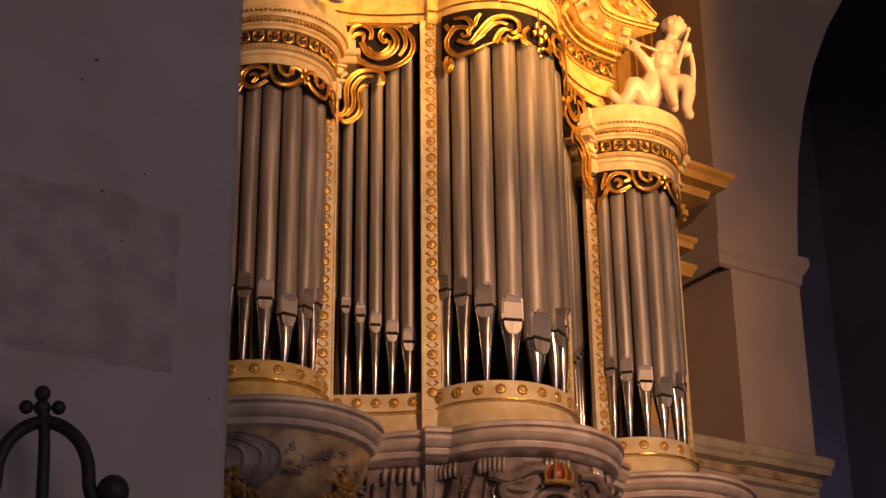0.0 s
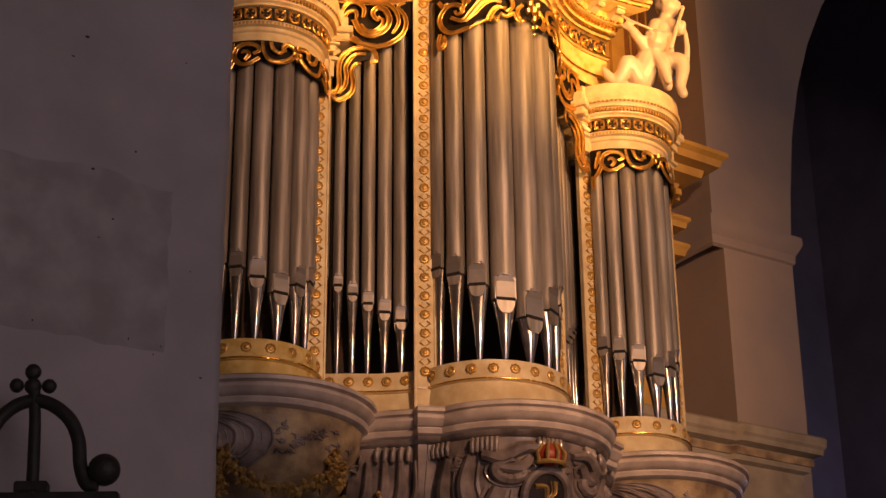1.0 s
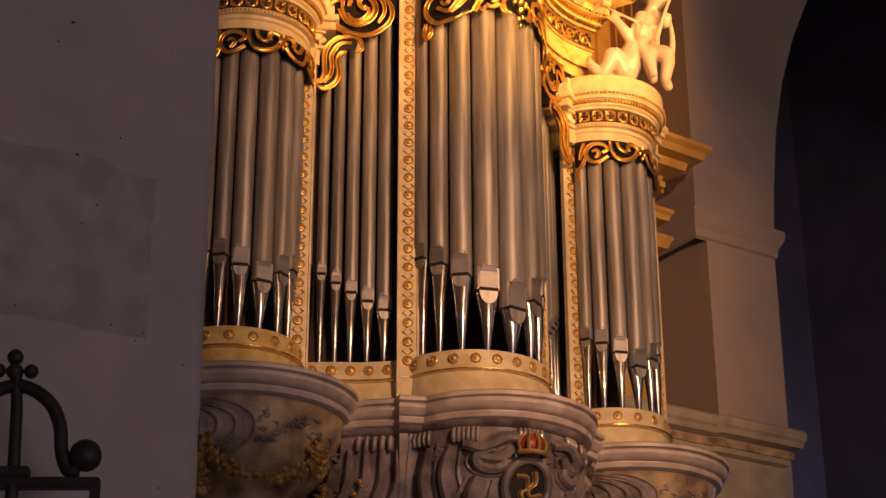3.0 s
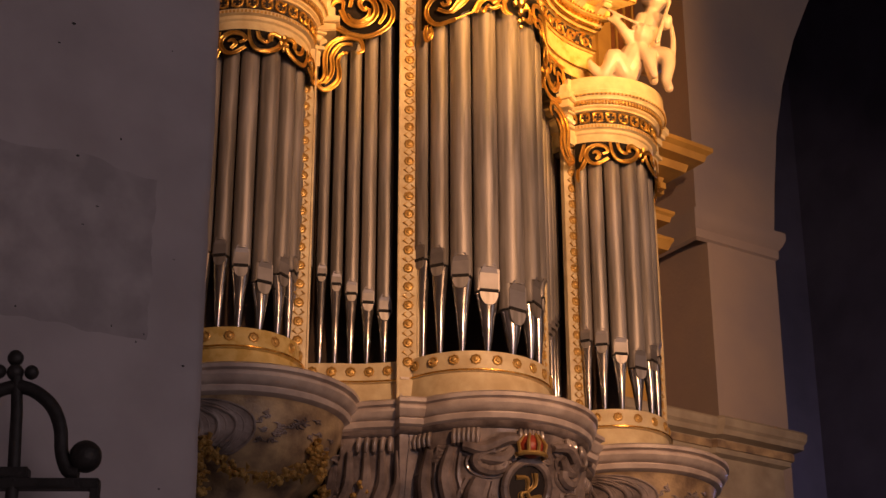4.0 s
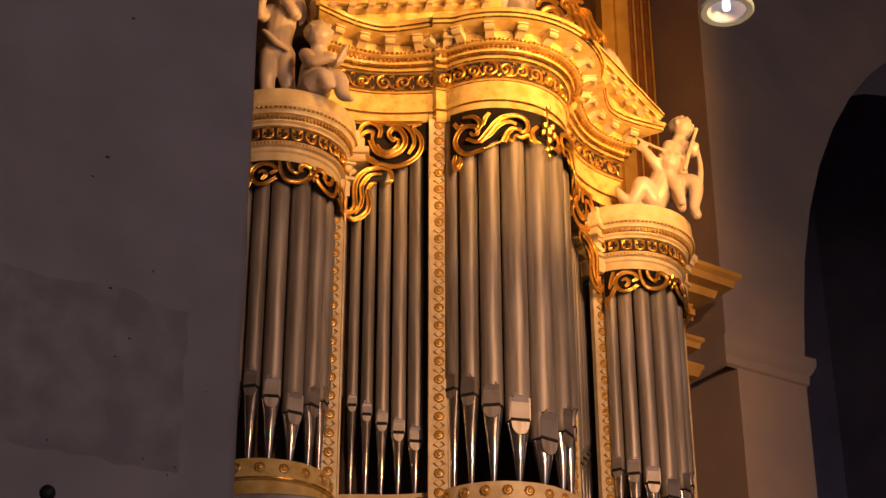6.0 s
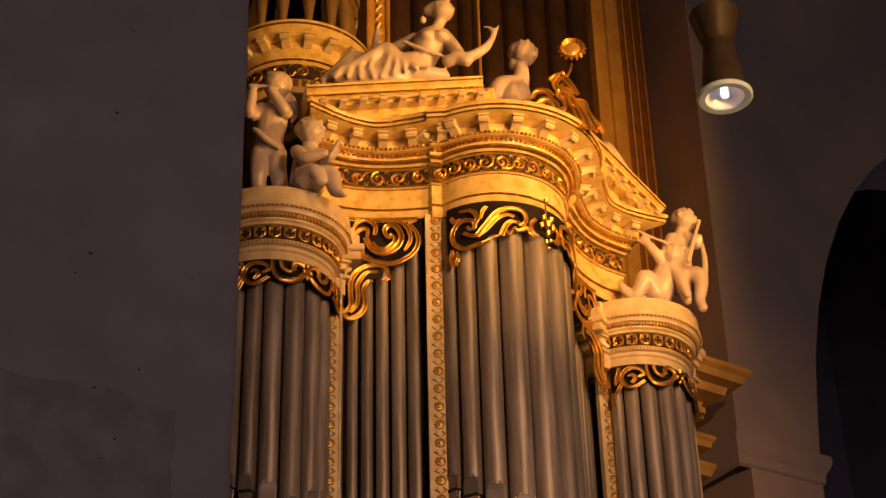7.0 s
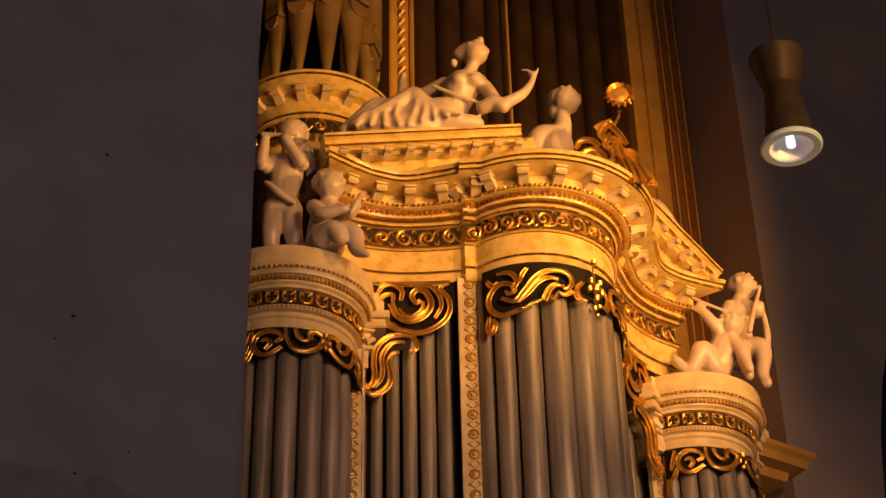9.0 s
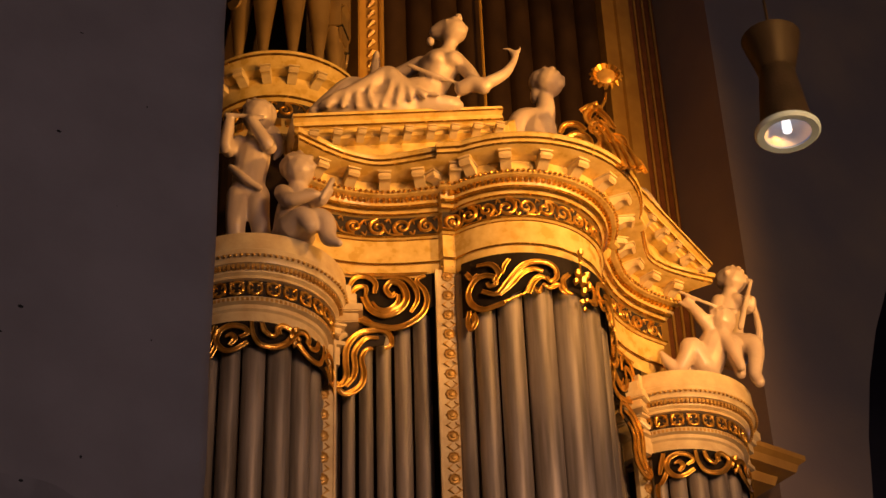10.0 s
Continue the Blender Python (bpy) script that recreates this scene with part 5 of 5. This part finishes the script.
carved(bm, keel, 11, 36, 4.1, 4.64, -0.45, 0.45, 0.06)
part("keel_carving", bm, CARVED, case, "carved drapery, scrolls and acanthus")
for f, sd in ((fl, 4), (fr, 6)):
    bm = bmesh.new()
    for k in range(5):
        u = -0.4 + 0.2 * k
        stroke(bm, f, [(u, 4.64), (u + 0.05, 4.45), (u - 0.03, 4.25), (u + 0.03, 4.0)], 0.02, 0.035, out=0.01, swell=0.012)
    carved(bm, f, sd, 12, 4.1, 4.6, -0.4, 0.4, 0.10)
    part("drapery", bm, CARVED, case, "carved hanging drapery")
    bm = bmesh.new()
    for k in range(16):
        q = f.at(0.05 + rnd.uniform(-0.12, 0.12), 4.45 - 0.025 * k, 0.04)
        g = bmesh.ops.create_icosphere(bm, subdivisions=1, radius=rnd.uniform(0.016, 0.028))["verts"]
        for v in g:
            v.co += Vector(q)
    tagged(part("gilt_drop", bm, DULLGOLD, case), kind="stuff")
# oval medallion with a crown above it
bm = bmesh.new()
ov = [keel.at(0.03 + 0.085 * math.cos(t * math.pi / 14), 4.38 + 0.16 * math.sin(t * math.pi / 14), 0.03) for t in range(29)]
tube(bm, ov, 0.028, 8)
part("medallion_frame", bm, CARVED, case)
bm = bmesh.new()
v = [bm.verts.new(keel.at(0.03 + 0.08 * math.cos(t * math.pi / 14), 4.38 + 0.15 * math.sin(t * math.pi / 14), 0.025)) for t in range(28)]
bm.faces.new(v)
part("medallion_field", bm, GROUND, case, "dark oval field", smooth=0)
bm = bmesh.new()
for t in (0.6, 1.9, 3.5, 4.9):
    stroke(bm, keel, [(0.03 + 0.06 * math.cos(t), 4.38 + 0.1 * math.sin(t)), (0.03 + 0.03 * math.cos(t + 0.7), 4.38 + 0.06 * math.sin(t + 0.7)), (0.03, 4.36)], 0.012, 0.006, out=0.03)
part("medallion_charge", bm, DULLGOLD, case)
cx, cy, cz = keel.at(0.045, 4.62, 0.04)
bm = bmesh.new()
g = bmesh.ops.create_uvsphere(bm, u_segments=18, v_segments=10, radius=1)["verts"]
for w in g:
    w.co = Vector((cx + 0.085 * w.co.x, cy + 0.07 * w.co.y, cz + 0.075 * w.co.z))
part("crown_cap", bm, RED, case, "red painted crown cap")
bm = bmesh.new()
for k in range(5):
    a = radians(-80 + 40 * k)
    tube(bm, [(cx + 0.09 * math.sin(a), cy - 0.075 * math.cos(a), cz - 0.06), (cx + 0.105 * math.sin(a), cy - 0.09 * math.cos(a), cz), (cx + 0.05 * math.sin(a), cy - 0.05 * math.cos(a), cz + 0.07)], [0.012, 0.012, 0.008], 6)
tube(bm, [(cx + 0.095 * math.sin(radians(t)), cy - 0.08 * math.cos(radians(t)), cz - 0.06) for t in range(-100, 101, 20)], 0.016, 7)
part("crown_band", bm, DULLGOLD, case)

# ---- gallery floor under the organ ----
bm = bmesh.new()
box(bm, -6.1, 4.19, 1.13, 9, 3.2, 3.5)
structure("gallery_floor", bm, OAK, "brown boarded underside of the organ gallery", "floor")

# ---- wear on the near pier ----
bm = bmesh.new()
rnd = random.Random(2)
rows = [[], []]
for i in range(90):
    x = -6.0 + 3.175 * i / 89
    for k, z in ((0, 5.58), (1, 4.64)):
        rows[k].append((x, -1.5015, z + 0.05 * noise.noise((x * 2.3, k * 7, 5)) + 0.02 * noise.noise((x * 9, k * 7, 2))))
grid = []
for k in range(31):
    t = k / 30
    row = [(a[0], a[1], a[2] + (c[2] - a[2]) * t) for a, c in zip(*rows)]
    w = 0.035 * noise.noise((t * 4, 3, 1)) + 0.015 * noise.noise((t * 14, 3, 1))
    row[-1] = (row[-1][0] + w, row[-1][1], row[-1][2])
    grid.append(row)
loft(bm, grid)
structure("plaster_patch", bm, PATCH, "darker rough patch of old plaster on the pier", "wall")
bm = bmesh.new()
for x, z, r in ((-3.37, 6.36, 0.016), (-3.44, 6.22, 0.014), (-2.79, 6.37, 0.008), (-3.05, 5.75, 0.016), (-3.28, 5.59, 0.012), (-3.15, 5.33, 0.015), (-3.22, 5.21, 0.012), (-2.7, 5.13, 0.009),
                (-2.84, 4.68, 0.010), (-2.88, 4.63, 0.012), (-2.61, 4.55, 0.010), (-3.53, 4.69, 0.011), (-2.7, 3.88, 0.008), (-3.02, 4.69, 0.014), (-3.3, 7.3, 0.014), (-3.0, 7.0, 0.010), (-2.9, 7.6, 0.012), (-3.25, 7.9, 0.012)):
    g = bmesh.ops.create_icosphere(bm, subdivisions=1, radius=r * 0.6)["verts"]
    for v in g:
        v.co = Vector((x + v.co.x * (1 + 0.6 * math.sin(9 * x)), -1.502 + v.co.y * 0.3, z + v.co.z * (0.7 + 0.3 * math.sin(7 * z))))
tagged(part("plaster_pits", bm, IRON), "small dark pits and nail holes in the pier plaster", "wall", kind="stuff")

# ---- wrought-iron crest on a stand before the pier ----
iron = thing("iron_standard", "black wrought-iron standard with a trefoil top and scrolled arms", "ironwork", m=pose(-3.6, -2.0, 4.0, 0, 0, TURN))
bm = bmesh.new()
tube(bm, [(-0.05, 0, 0.16), (-0.035, 0, 0.0), (-0.02, 0, -0.33), (-0.02, 0, -4.0)], [0.026, 0.028, 0.03, 0.03], 10)
part("stem", bm, IRON, iron)
for s in (-1, 1):
    bm = bmesh.new()
    tube(bm, [(u, 0, z) for u, z in smooth2([(-0.045 + 0.01 * s, 0.12), (-0.045 + s * 0.09, 0.09), (-0.04 + s * 0.165, 0.02), (-0.035 + s * 0.205, -0.08), (-0.03 + s * 0.215, -0.19), (-0.03 + s * 0.25, -0.28), (-0.03 + s * 0.30, -0.29)], 24)], 0.032, 10)
    part("scrolled_arm", bm, IRON, iron)
    bm = bmesh.new()
    g = bmesh.ops.create_uvsphere(bm, u_segments=16, v_segments=10, radius=0.074)["verts"]
    for v in g:
        v.co += Vector((-0.03 + s * 0.325, 0, -0.215))
    part("ball", bm, IRON, iron)
bm = bmesh.new()
for x, z, r in ((-0.065, 0.255, 0.038), (-0.135, 0.19, 0.034), (0.015, 0.185, 0.034), (-0.06, 0.185, 0.04)):
    g = bmesh.ops.create_uvsphere(bm, u_segments=14, v_segments=8, radius=r)["verts"]
    for v in g:
        v.co += Vector((x, 0, z))
part("trefoil", bm, IRON, iron)
bm = bmesh.new()
box(bm, -0.42, 0.37, -0.03, 0.03, -0.37, -0.32, 0.006)
box(bm, 0.33, 0.37, -0.025, 0.025, -0.6, -0.36, 0.004)
box(bm, -0.42, -0.38, -0.025, 0.025, -0.6, -0.36, 0.004)
box(bm, -0.10, 0.05, -0.035, 0.035, -0.32, -0.27, 0.006)
part("crossbar", bm, IRON, iron)
